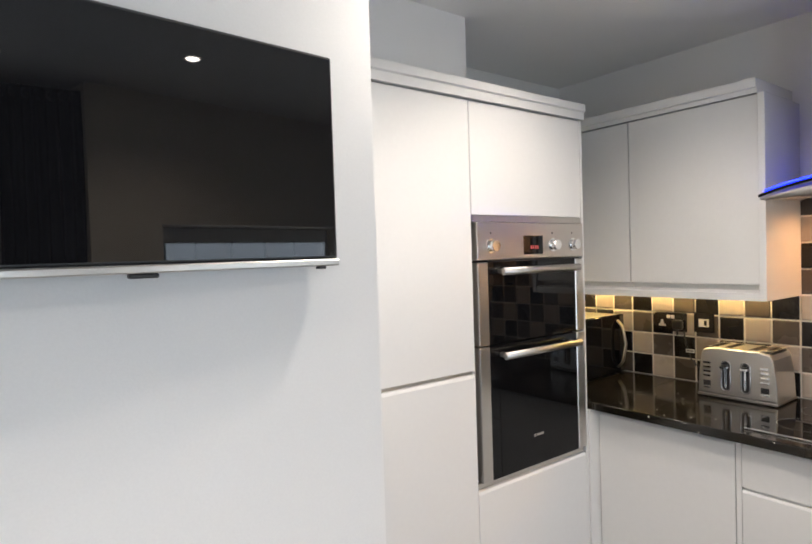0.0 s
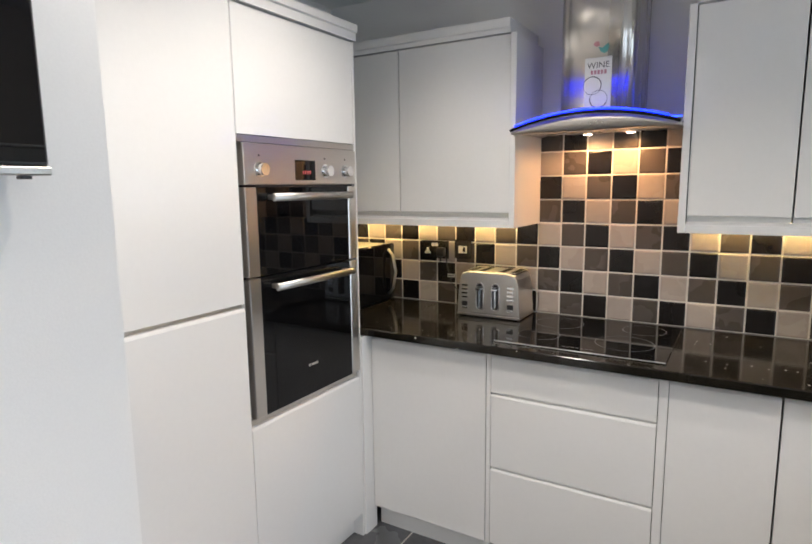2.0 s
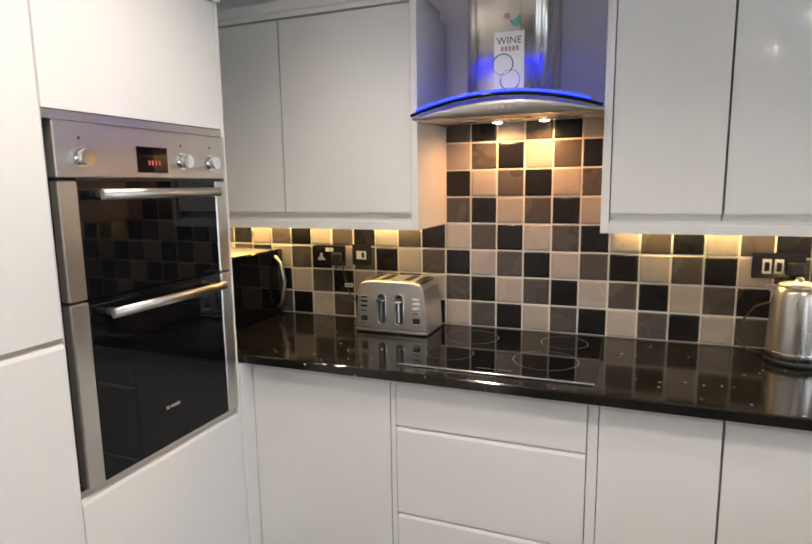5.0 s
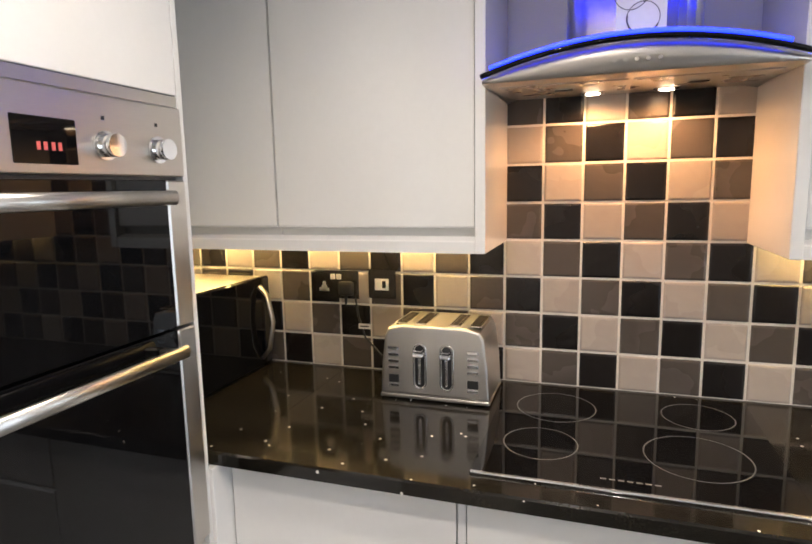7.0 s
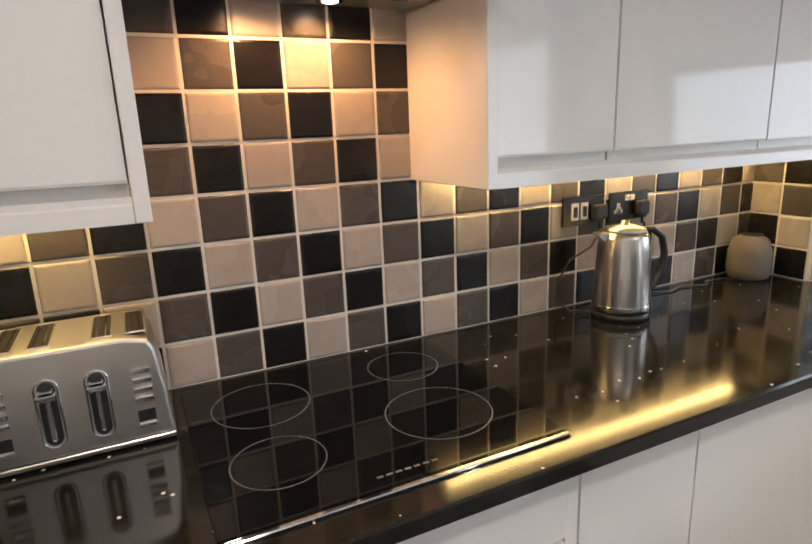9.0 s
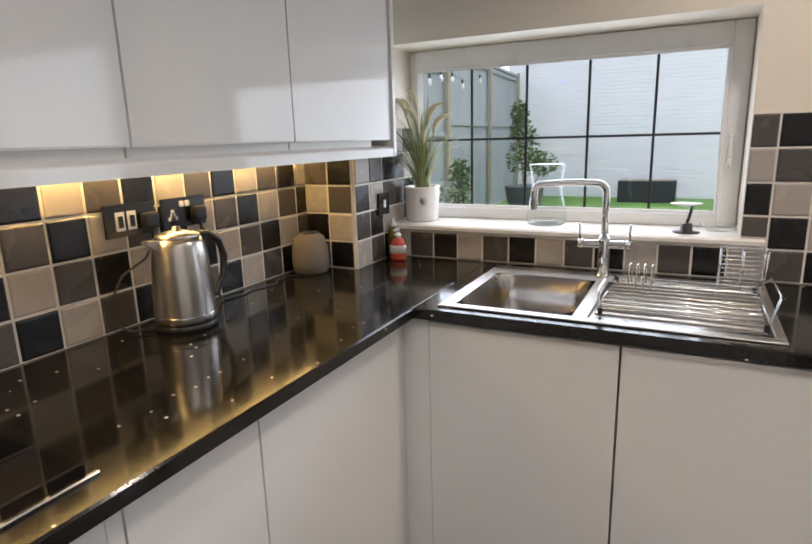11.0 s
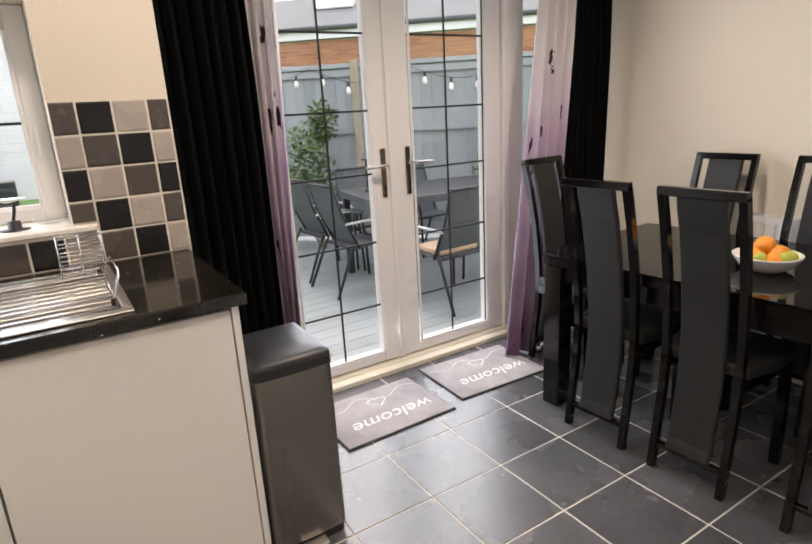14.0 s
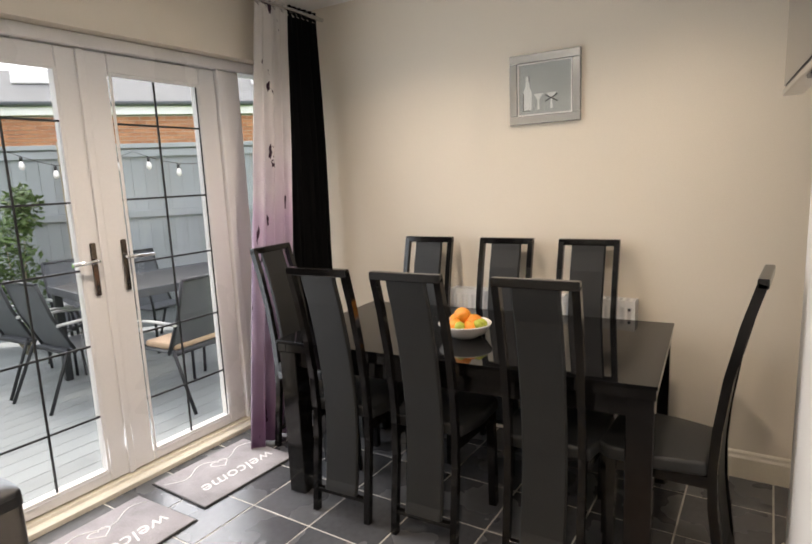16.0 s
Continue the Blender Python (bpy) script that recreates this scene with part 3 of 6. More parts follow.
def base_unit(label, axis, lo, hi, rows, hidden=0.0):
    if axis == "x":
        u = thing("base_cabinet", (2.4, (lo + hi) / 2, 0), label, "cabinet", "base cabinets")
        part("body", bx((FX + 0.022, lo + 0.001, 0.10), (2.695, hi - 0.001, 0.878)), MATT_WHITE, u, world=True)
        part("plinth", bx((FX + 0.05, lo, 0.0), (FX + 0.066, hi, 0.099)), GLOSS_WHITE, u, world=True)
        plane = FX
    else:
        u = thing("base_cabinet", ((lo + hi) / 2, -0.95, 0), label, "cabinet", "base cabinets")
        part("body", bx((lo + 0.001, -1.285, 0.10), (hi - 0.001, FY - 0.022, 0.70)), MATT_WHITE, u, world=True)
        part("plinth", bx((lo, FY - 0.066, 0.0), (hi, FY - 0.05, 0.099)), GLOSS_WHITE, u, world=True)
        plane = FY
    for nm, z0, z1, lip in rows:
        front(nm, u, axis, plane, lo, hi, z0, z1, lip=lip)
    return u


base_unit("white high-gloss handleless corner base cabinet with blank door", "x", 0.907, 1.425, (("door", 0.105, 0.866, True),))
dr = base_unit("white high-gloss drawer cabinet with three handleless drawers", "x", 0.312, 0.888, (("drawer", 0.105, 0.418, True), ("drawer", 0.424, 0.714, True), ("drawer", 0.720, 0.866, True)))
for z in (0.421, 0.717):
    part("finger_rail", bx((FX + 0.010, 0.314, z - 0.012), (FX + 0.021, 0.886, z + 0.012)), MATT_WHITE, dr, world=True)
base_unit("narrow white high-gloss handleless base cabinet", "x", -0.020, 0.282, (("door", 0.105, 0.866, True),))
base_unit("wide white high-gloss handleless appliance front", "x", -0.632, -0.023, (("door", 0.105, 0.866, True),))
base_unit("white high-gloss sink cabinet beside the corner", "y", 1.523, 2.04, (("door", 0.105, 0.866, True),))
base_unit("white high-gloss handleless cabinet at worktop end", "y", 0.956, 1.520, (("door", 0.105, 0.866, True),))
for a, b in (((2.0575, 1.427, 0.0), (FX + 0.02, 1.445, 0.880)), ((FX + 0.002, 0.889, 0.10), (FX + 0.02, 0.906, 0.878)), ((FX + 0.002, 0.283, 0.10), (FX + 0.02, 0.311, 0.878)), ((2.041, FY - 0.02, 0.10), (FX + 0.02, FY - 0.002, 0.878)), ((FX + 0.002, FY, 0.10), (FX + 0.02, -0.633, 0.878))):
    f = thing("filler_strip", ((a[0] + b[0]) / 2, (a[1] + b[1]) / 2, a[2]), "narrow white high-gloss filler strip between cabinets", "filler strip", "filler strips")
    part("strip", bx(a, b, 0.001), GLOSS_WHITE, f, world=True)
ep = thing("end_panel", (0.932, -0.95, 0), "white high-gloss end panel closing the worktop run", "cabinet panel")
part("panel", bx((0.934, -1.285, 0.0), (0.953, FY + 0.001, 0.879), 0.0015), GLOSS_WHITE, ep, world=True)
part("upright", bx((0.9545, FY - 0.03, 0.10), (0.965, FY - 0.021, 0.878)), MATT_WHITE, ep, world=True)


# worktop: one L of stone with the sink cut out
def worktop():
    w = thing("worktop", (2.1, -0.6, 0.882), "polished black stone worktop with pale sparkling flecks", "worktop")
    X0, Y0_, z0, z1, e = 2.072, -0.622, 0.882, 0.912, 0.004
    long_run = extrude([(X0, z0), (XE - 0.001, z0), (XE - 0.001, z1), (X0 + e, z1), (X0, z1 - e)], "y", -1.286, YN - 0.002)
    short = (extrude([(Y0_, z0), (Y0_, z1 - e), (Y0_ - e, z1), (-0.672, z1), (-0.672, z0)], "x", 0.918, X0),
                bx((0.918, -1.286, z0), (1.19, -0.672, z1)), bx((2.01, -1.286, z0), (X0, -0.672, z1)), bx((1.19, -1.286, z0), (2.01, -1.19, z1)))
    part("slab", long_run, GRANITE, w, world=True)
    for bm in short:
        part("slab", bm, GRANITE, w, world=True)
    part("upstand_joint", bx((2.25, 1.395, z1 + 0.0002), (XE - 0.01, 1.397, z1 + 0.0008)), GRANITE, w, world=True)


worktop()


def tall_units():
    y = 1.435
    u = thing("larder_unit", (1.24, 1.7, 0), "tall white high-gloss larder unit with handleless doors", "cabinet")
    part("body", bx((0.85, y + 0.022, 0.10), (1.443, 2.02, 2.03)), MATT_WHITE, u, world=True)
    part("plinth", bx((0.85, y + 0.05, 0), (2.045, y + 0.066, 0.099)), GLOSS_WHITE, u, world=True)
    part("door", bx((0.85, y, 1.130), (1.443, y + 0.019, 2.028), 0.0015), GLOSS_WHITE, u, world=True)
    part("door", extrude([(y + 0.019, 0.105), (y, 0.105), (y, 1.106), (y + 0.004, 1.116), (y + 0.012, 1.118), (y + 0.019, 1.09)], "x", 0.85, 1.443), GLOSS_WHITE, u, world=True)
    part("finger_rail", bx((0.85, y + 0.012, 1.09), (1.443, y + 0.021, 1.1295)), STEEL_H, u, world=True)
    o = thing("oven_housing", (1.75, 1.7, 0), "tall white high-gloss oven housing unit", "cabinet")
    part("side_panel", boxes(((1.4445, y + 0.0012, 0.10), (1.4465, 2.02, 2.03)), ((2.042, y - 0.001, 0.0), (2.056, 2.02, 2.03)), bevel=0.001), GLOSS_WHITE, o, world=True)
    for za, zb in ((0.66, 0.70), (1.64, 1.66)):
        part("shelf", bx((1.461, y + 0.025, za), (2.041, 2.0, zb)), MATT_WHITE, o, world=True)
    part("door", bx((1.4475, y, 1.650), (2.041, y + 0.019, 2.028), 0.0015), GLOSS_WHITE, o, world=True)
    part("drawer", extrude([(y + 0.019, 0.105), (y, 0.105), (y, 0.705), (y + 0.004, 0.715), (y + 0.012, 0.718), (y + 0.019, 0.70)], "x", 1.4475, 2.041), GLOSS_WHITE, o, world=True)
    part("trim", bx((1.4475, y + 0.001, 1.628), (2.041, y + 0.02, 1.648)), STEEL_H, o, world=True)
    part("trim", bx((1.4475, y + 0.012, 0.719), (2.041, y + 0.02, 0.738)), STEEL_H, o, world=True)
    c = thing("cornice", (1.4, 1.5, 2.03), "white high-gloss cornice over the tall units", "cornice")
    part("moulding", extrude([(y - 0.012, 2.032), (y - 0.012, 2.060), (y - 0.02, 2.064), (y - 0.02, 2.090), (2.02, 2.090), (2.02, 2.032)], "x", 0.85, 2.058), GLOSS_WHITE, c, world=True)


tall_units()


def oven():
    o = thing("double_oven", (1.75, 1.43, 0.74), "built-in stainless steel double oven with black glass doors", "oven")
    x0, x1, y = 1.4625, 2.0405, 1.428
    part("body", bx((x0 + 0.01, y + 0.03, 0.745), (x1 - 0.01, 1.95, 1.62)), BLACK_PLASTIC, o, world=True)
    cp = part("control_panel", bx((x0, y, 1.497), (x1, y + 0.03, 1.626), 0.003, 2), STEEL_H, o, "brushed steel control panel", world=True)
    part("display", bx((1.693, y - 0.0015, 1.512), (1.799, y + 0.001, 1.580), 0.001), BLACK_GLASS, cp)
    for i, x in enumerate((1.730, 1.741, 1.754, 1.765)):
        part("digit", bx((x, y - 0.0022, 1.532), (x + 0.006, y - 0.0016, 1.544)), RED_GLOW, cp)
    for x in (1.527, 1.853, 1.972):
        part("knob", add(disc_y(x, y - 0.004, 1.545, 0.024, 0.004), disc_y(x, y - 0.028, 1.545, 0.0185, 0.024)), CHROME, cp)
        part("mark", bx((x - 0.003, y - 0.001, 1.586), (x + 0.003, y, 1.592)), BLACK_PLASTIC, cp)
    for name, z0, z1, hz in (("upper_door", 1.208, 1.490, 1.458), ("lower_door", 0.742, 1.202, 1.170)):
        d = part(name, bx((x0 + 0.051, y + 0.002, z0), (x1 - 0.051, y + 0.026, z1), 0.001), BLACK_GLASS, o, "black glass oven door with steel sides", world=True)
        for a, b in ((x0, x0 + 0.050), (x1 - 0.050, x1)):
            part("door_side", bx((a, y, z0), (b, y + 0.028, z1), 0.003), STEEL, d)
        bar = add(tube([(1.545, y - 0.038, hz), (1.965, y - 0.038, hz)], (0.008, 0.013), 12), bx((1.556, y - 0.034, hz - 0.008), (1.576, y + 0.002, hz + 0.008), 0.003), bx((1.934, y - 0.034, hz - 0.008), (1.954, y + 0.002, hz + 0.008), 0.003))
        part("handle", bar, STEEL_H, d, "brushed steel bar handle")
    part("badge", add(bx((1.727, y + 0.0005, 0.847), (1.737, y + 0.0018, 0.857)), *[bx((1.742 + i * 0.0075, y + 0.0005, 0.848), (1.748 + i * 0.0075, y + 0.0018, 0.856)) for i in range(5)]), STEEL_H, o, world=True)
    part("vent", bx((x0 + 0.05, y + 0.004, 1.4905), (x1 - 0.02, y + 0.02, 1.4965)), BLACK_PLASTIC, o, world=True)


oven()


def wall_cabinets():
    z0, z1 = 1.317, 2.061
    for lo, hi, label in ((1.430, 2.02, "white high-gloss wall cabinet in the corner"), (0.922, 1.427, "white high-gloss handleless wall cabinet beside the hood"),
                          (-0.018, 0.284, "narrow white high-gloss handleless wall cabinet"), (-0.534, -0.021, "wide white high-gloss handleless wall cabinet"), (-1.093, -0.537, "white high-gloss wall cabinet near the window")):
        c = thing("wall_cabinet", (2.54, (lo + hi) / 2, z0), label, "cabinet", "wall cabinets")
        part("body", bx((2.398, max(lo, -0.99) + 0.001, 1.3522), (2.695, hi - 0.001, 2.06)), MATT_WHITE, c, world=True)
        d = [(2.395, 1.398), (2.391, 1.384), (2.383, 1.374), (2.378, 1.375), (2.376, 1.380), (2.376, 2.058), (2.395, 2.058)]
        part("door", extrude(d, "y", lo + 0.0015, hi - 0.0015), GLOSS_WHITE, c, world=True)
    for lo, hi in ((0.897, 0.9205), (0.2855, 0.309), (-1.117, -1.096)):
        p = thing("end_panel", (2.5, (lo + hi) / 2, z0), "white high-gloss wall cabinet end panel", "cabinet panel", "wall cabinet end panels")
        part("panel", bx((2.366, lo, z0), (2.695 if lo > -1 else 2.4835, hi, z1), 0.0015), GLOSS_WHITE, p, world=True)
    for lo, hi in ((0.921, 2.02), (-1.095, 0.285)):
        p = thing("pelmet", (2.37, (lo + hi) / 2, z0), "white high-gloss light pelmet under wall cabinets", "pelmet", "pelmets")
        part("board", extrude([(2.368, z0), (2.390, z0), (2.390, 1.3465), (2.401, 1.3465), (2.401, 1.3545), (2.392, 1.3545), (2.371, 1.3465), (2.368, 1.3435)], "y", lo, hi), GLOSS_WHITE, p, world=True)
        c = thing("cornice", (2.5, (lo + hi) / 2, 2.052), "white high-gloss cornice over wall cabinets", "cornice", "wall cabinet cornices")
        part("moulding", extrude([(2.364, 2.062), (2.364, 2.078), (2.356, 2.082), (2.356, 2.114), (2.48 if lo < 0 else 2.695, 2.114), (2.48 if lo < 0 else 2.695, 2.062)], "y", lo, hi), GLOSS_WHITE, c, world=True)
        s = thing("led_strip", (2.66, (lo + hi) / 2, 1.34), "warm white led light strip under the wall cabinets", "light", "under-cabinet lights")
        part("housing", bx((2.648, max(lo, -0.98) + 0.03, 1.344), (2.672, hi - 0.03, 1.3515)), WHITE_PLASTIC, s, world=True)
        part("diffuser", bx((2.651, max(lo, -0.98) + 0.04, 1.338), (2.669, hi - 0.04, 1.344)), WARM_GLOW, s, world=True)


wall_cabinets()


def cooker_hood():
    h = thing("cooker_hood", (2.5, 0.603, 1.66), "stainless steel cooker hood with arched blue-lit glass canopy", "cooker hood")
    y0, y1, n = 0.3105, 0.8955, 33
    ym = (y0 + y1) / 2
    half = (y1 - y0) / 2
    ys = [y0 + (y1 - y0) * i / (n - 1) for i in range(n)]
    def crown(y, rise=0.048):
        return 1.688 + rise * (1 - ((y - ym) / half) ** 2)
    def lip(y):
        return 2.306 - 0.012 * (1 - ((y - ym) / half) ** 2)
    # arched glass sheet
    bm = bmesh.new()
    rows = [[bm.verts.new((x, y, crown(y) + dz)) for x, dz in ((lip(y), 0), (2.69, 0), (2.69, 0.006), (lip(y), 0.006))] for y in ys]
    for A, B in zip(rows, rows[1:]):
        for j in range(4):
            bm.faces.new((A[j], A[(j + 1) % 4], B[(j + 1) % 4], B[j])).smooth = j in (0, 2)
    bm.faces.new(rows[0])
    bm.faces.new(rows[-1][::-1])
    bmesh.ops.recalc_face_normals(bm, faces=bm.faces[:])
    glass = part("glass_canopy", bm, JAR_GLASS, h, "arched clear glass canopy", world=True)
    glass.visible_shadow = False
    part("dark_edge", tube([(lip(y) - 0.003, y, crown(y) + 0.001) for y in ys], (0.004, 0.0055), 8), BLACK_GLASS, glass, "dark polished glass edge")
    part("light_edge", tube([(lip(y) - 0.001, y, crown(y) + 0.0105) for y in ys[2:-1]], (0.004, 0.0045), 8), BLUE_GLOW, glass, "glowing blue glass edge")
    # unseen strips beside the chimney, added as source of the blue wash
    for a, b in ((0.33, 0.455), (0.75, 0.875)):
        part("light_strip", bx((2.52, a, crown(a if a < ym else b) + 0.030), (2.535, b, crown(a if a < ym else b) + 0.0345)), BLUE_STRIP, glass)
    # steel body: flat sloping underside, arched top just under the glass
    bm = bmesh.new()
    def front_x(y):
        return 2.316 - 0.010 * (1 - ((y - ym) / half) ** 2)
    rows = [[bm.verts.new(p) for p in ((front_x(y), y, 1.6765), (2.345, y, 1.6755), (2.69, y, 1.694), (2.69, y, crown(y) - 0.0015), (front_x(y) + 0.006, y, crown(y) - 0.0015), (front_x(y), y, max(crown(y) - 0.008, 1.679)))] for y in ys]
    for A, B in zip(rows, rows[1:]):
        for j in range(6):
            bm.faces.new((A[j], A[(j + 1) % 6], B[(j + 1) % 6], B[j])).smooth = j in (3, 5)
    bm.faces.new(rows[0])
    bm.faces.new(rows[-1][::-1])
    bmesh.ops.recalc_face_normals(bm, faces=bm.faces[:])
    part("visor", bm, STEEL_H, h, world=True)
    def under(x):
        return 1.6755 + (x - 2.345) * 0.0536
    for a, b in ((0.335, 0.598), (0.608, 0.871)):
        f = part("filter", extrude([(2.375, under(2.375) - 0.0022), (2.575, under(2.575) - 0.0022), (2.575, under(2.575) - 0.0004), (2.375, under(2.375) - 0.0004)], "y", a, b), STEEL, h, world=True)
        part("filter_catch", bx((2.46, (a + b) / 2 - 0.02, under(2.46) - 0.006), (2.475, (a + b) / 2 + 0.02, under(2.46) - 0.0023), 0.001), CHROME, f)
    for y in (0.679, 0.515):
        z = under(2.608)
        b = part("lamp_ring", lathe([(0.020, z - 0.005), (0.028, z - 0.004), (0.029, z - 0.0006), (0.020, z - 0.0006)], 24, (2.608, y, 0)), CHROME, h, world=True)
        part("bulb", lathe([(0.001, z - 0.0065), (0.016, z - 0.006), (0.019, z - 0.003), (0.019, z - 0.001)], 20, (2.608, y, 0)), HOOD_GLOW, b)
    for i in range(5):
        y = 0.558 + i * 0.020
        part("button", disc_x(front_x(y) - 0.003, y, 1.700, 0.0042, 0.006, 12), STEEL, h, world=True)
    # chimney: straight sides, softly bowed front with rounded corners
    prof, w, r = [], 0.129, 0.030
    for k in range(7):
        a = math.pi / 2 * k / 6
        prof.append((2.400 - r * math.sin(a), ym + w - r + r * math.cos(a)))
    prof += [(2.370 - 0.012 * math.sin(math.pi * k / 12), ym + (w - r) * math.cos(math.pi * k / 12)) for k in range(1, 12)]
    for k in range(7):
        a = math.pi / 2 * (1 - k / 6)
        prof.append((2.400 - r * math.sin(a), ym - w + r - r * math.cos(a)))
    bm = extrude([(2.69, ym + w)] + prof + [(2.69, ym - w)], "z", 1.7435, 2.38)
    for f in bm.faces:
        c = f.calc_center_median()
        f.smooth = abs(f.normal.z) < 0.1 and c.x < 2.402
    ch = part("chimney", bm, STEEL, h, "rounded brushed steel chimney", world=True)
    part("chimney_collar", bx((2.45, ym - 0.150, 1.7385), (2.69, ym + 0.150, 1.7432)), STEEL_H, h, world=True)
    # card stuck to the chimney
    x = 2.3565
    card = part("card", bx((x - 0.0016, 0.545, 1.746), (x - 0.0004, 0.637, 1.928)), PAPER, ch, "white paper card with printed rings")
    for y, z, rr, w0, w1 in ((0.610, 1.833, 0.031, -40, 150), (0.587, 1.786, 0.030, 170, 330)):
        part("printed_ring", tube([(x - 0.0022, y - rr * math.cos(a * math.pi / 16), z + rr * math.sin(a * math.pi / 16)) for a in range(32)], 0.0008, 5, closed=True), PRINT_DARK, card)
        part("printed_ring", tube([(x - 0.0024, y - rr * math.cos(math.radians(w0 + (w1 - w0) * a / 14)), z + rr * math.sin(math.radians(w0 + (w1 - w0) * a / 14))) for a in range(15)], 0.0017, 5), PRINT_DARK, card)
    txt = bpy.data.curves.new("lettering", "FONT")
    txt.body, txt.size, txt.align_x, txt.extrude = "WINE", 0.030, "CENTER", 0.0003
    txt.materials.append(PRINT_DARK)
    o = new("lettering", txt)
    o.parent = card
    o.matrix_basis = Matrix.Translation((x - 0.0022, 0.591, 1.892)) @ Matrix(((0, 0, -1), (-1, 0, 0), (0, 1, 0))).to_4x4()
    part("printed_bar", boxes(*[((x - 0.0022, 0.562 + i * 0.0115, 1.871), (x - 0.0017, 0.570 + i * 0.0115, 1.885)) for i in range(5)]), PINK, card)
    leaf = extrude([(0.562, 1.944), (0.572, 1.940), (0.584, 1.946), (0.592, 1.962), (0.578, 1.958), (0.560, 1.972), (0.556, 1.960)], "x", x - 0.006, x)
    part("magnet", leaf, TEAL, ch, "small teal leaf magnet")
    part("magnet", extrude([(0.588, 1.968), (0.600, 1.964), (0.610, 1.972), (0.602, 1.982), (0.590, 1.980)], "x", x - 0.006, x), PINK, ch, "small rose magnet")


cooker_hood()


def hob():
    h = thing("hob", (2.4, 0.59, 0.912), "black glass ceramic hob with printed cooking rings", "hob")
    part("glass", bx((2.142, 0.297, 0.9122), (2.652, 0.885, 0.9165), 0.001), BLACK_GLASS, h, world=True)
    part("front_trim", bx((2.132, 0.297, 0.9122), (2.1415, 0.885, 0.9185), 0.002), CHROME, h, world=True)
    for x, y, r in ((2.518, 0.745, 0.095), (2.300, 0.764, 0.078), (2.543, 0.421, 0.079), (2.317, 0.455, 0.101)):
        part("ring", tube([(x + r * math.cos(a * math.pi / 24), y + r * math.sin(a * math.pi / 24), 0.9168) for a in range(48)], (0.0013, 0.0004), 4, closed=True), RING_GREY, h, world=True)
    part("touch_controls", boxes(*[((2.175, 0.535 + i * 0.016, 0.9166), (2.180, 0.546 + i * 0.016, 0.9169)) for i in range(7)]), RING_GREY, h, world=True)


hob()


def sink():
    s = thing("sink", (1.6, -0.95, 0.912), "stainless steel inset sink with drainer", "sink")
    z = 0.9125
    rim = boxes(((1.178, -0.695, z), (2.016, -0.662, z + 0.005)), ((1.178, -1.212, z), (2.016, -1.10, z + 0.005)), ((1.975, -1.10, z), (2.016, -0.695, z + 0.005)), ((1.610, -1.10, z), (1.650, -0.695, z + 0.005)), ((1.178, -1.10, z), (1.20, -0.695, z + 0.005)), bevel=0.002)
    part("rim", rim, STEEL_H, s, world=True)
    bowl = bmesh.new()
    rings = []
    cx, cy = 1.8125, -0.8975
    for inset, depth in ((0.0, 0.004), (0.004, -0.004), (0.012, -0.06), (0.020, -0.14), (0.05, -0.165), (0.14, -0.168)):
        hx, hy, r = 0.1625 - inset, 0.2025 - inset, max(0.015, 0.06 - inset * 0.2)
        ring = []
        for qx, qy, a0 in ((1, 1, 0), (-1, 1, 90), (-1, -1, 180), (1, -1, 270)):
            for k in range(5):
                a = radians(a0 + k * 22.5)
                ring.append(bowl.verts.new((cx + qx * max(hx - r, 0) + r * math.cos(a), cy + qy * max(hy - r, 0) + r * math.sin(a), 0.9125 + depth)))
        rings.append(ring)
    for A, B in zip(rings, rings[1:]):
        for j in range(len(A)):
            bowl.faces.new((A[j], A[(j + 1) % len(A)], B[(j + 1) % len(A)], B[j])).smooth = True
    bowl.faces.new(rings[-1])
    part("bowl", bowl, SINK_STEEL, s, world=True)
    part("waste", lathe([(0.001, 0), (0.038, 0), (0.04, 0.003), (0.03, 0.004), (0.001, 0.002)], 24, (cx, cy, 0.7455)), CHROME, s, world=True)
    dp = part("drainer", bx((1.20, -1.10, z - 0.004), (1.61, -0.695, z - 0.001)), SINK_STEEL, s, world=True)
    for i in range(8):
        part("ridge", bx((1.21, -1.07 + i * 0.044, z - 0.001), (1.60, -1.058 + i * 0.044, z + 0.003), 0.0008), STEEL_H, dp)
    t = thing("mixer_tap", (1.64, -1.165, 0.917), "chrome mixer tap with squared swan neck spout", "tap")
    part("base", lathe([(0.026, 0), (0.026, 0.006), (0.02, 0.012), (0.018, 0.05), (0.019, 0.12), (0.015, 0.135)], 24), CHROME, t)
    sp = [(0, 0, 0.12)]
    sp += [(0, 0, 0.25)] + [(0.03 * (1 - math.cos(a)), 0, 0.275 + 0.03 * math.sin(a)) for a in (0.0, 0.4, 0.8, 1.2, 1.57)]
    sp += [(0.12, 0.03, 0.308), (0.19, 0.07, 0.305)] + [(0.19 + 0.022 * math.sin(a), 0.07 + 0.012 * math.sin(a), 0.281 + 0.024 * math.cos(a)) for a in (0.4, 0.8, 1.2, 1.57)] + [(0.213, 0.083, 0.225)]
    part("spout", tube(sp, 0.011, 14), CHROME, t)
    part("cross_body", tube([(-0.062, 0, 0.107), (-0.058, 0, 0.107), (0.058, 0, 0.107), (0.062, 0, 0.107)], 0.014, 16), CHROME, t)
    for x in (-0.066, 0.066):
        part("handle", add(tube([(x, 0, 0.107), (x * 1.25, 0, 0.107)], 0.016, 16), tube([(x * 1.15, 0, 0.107), (x * 1.2, 0.004, 0.175)], 0.004, 8)), CHROME, t)


sink()


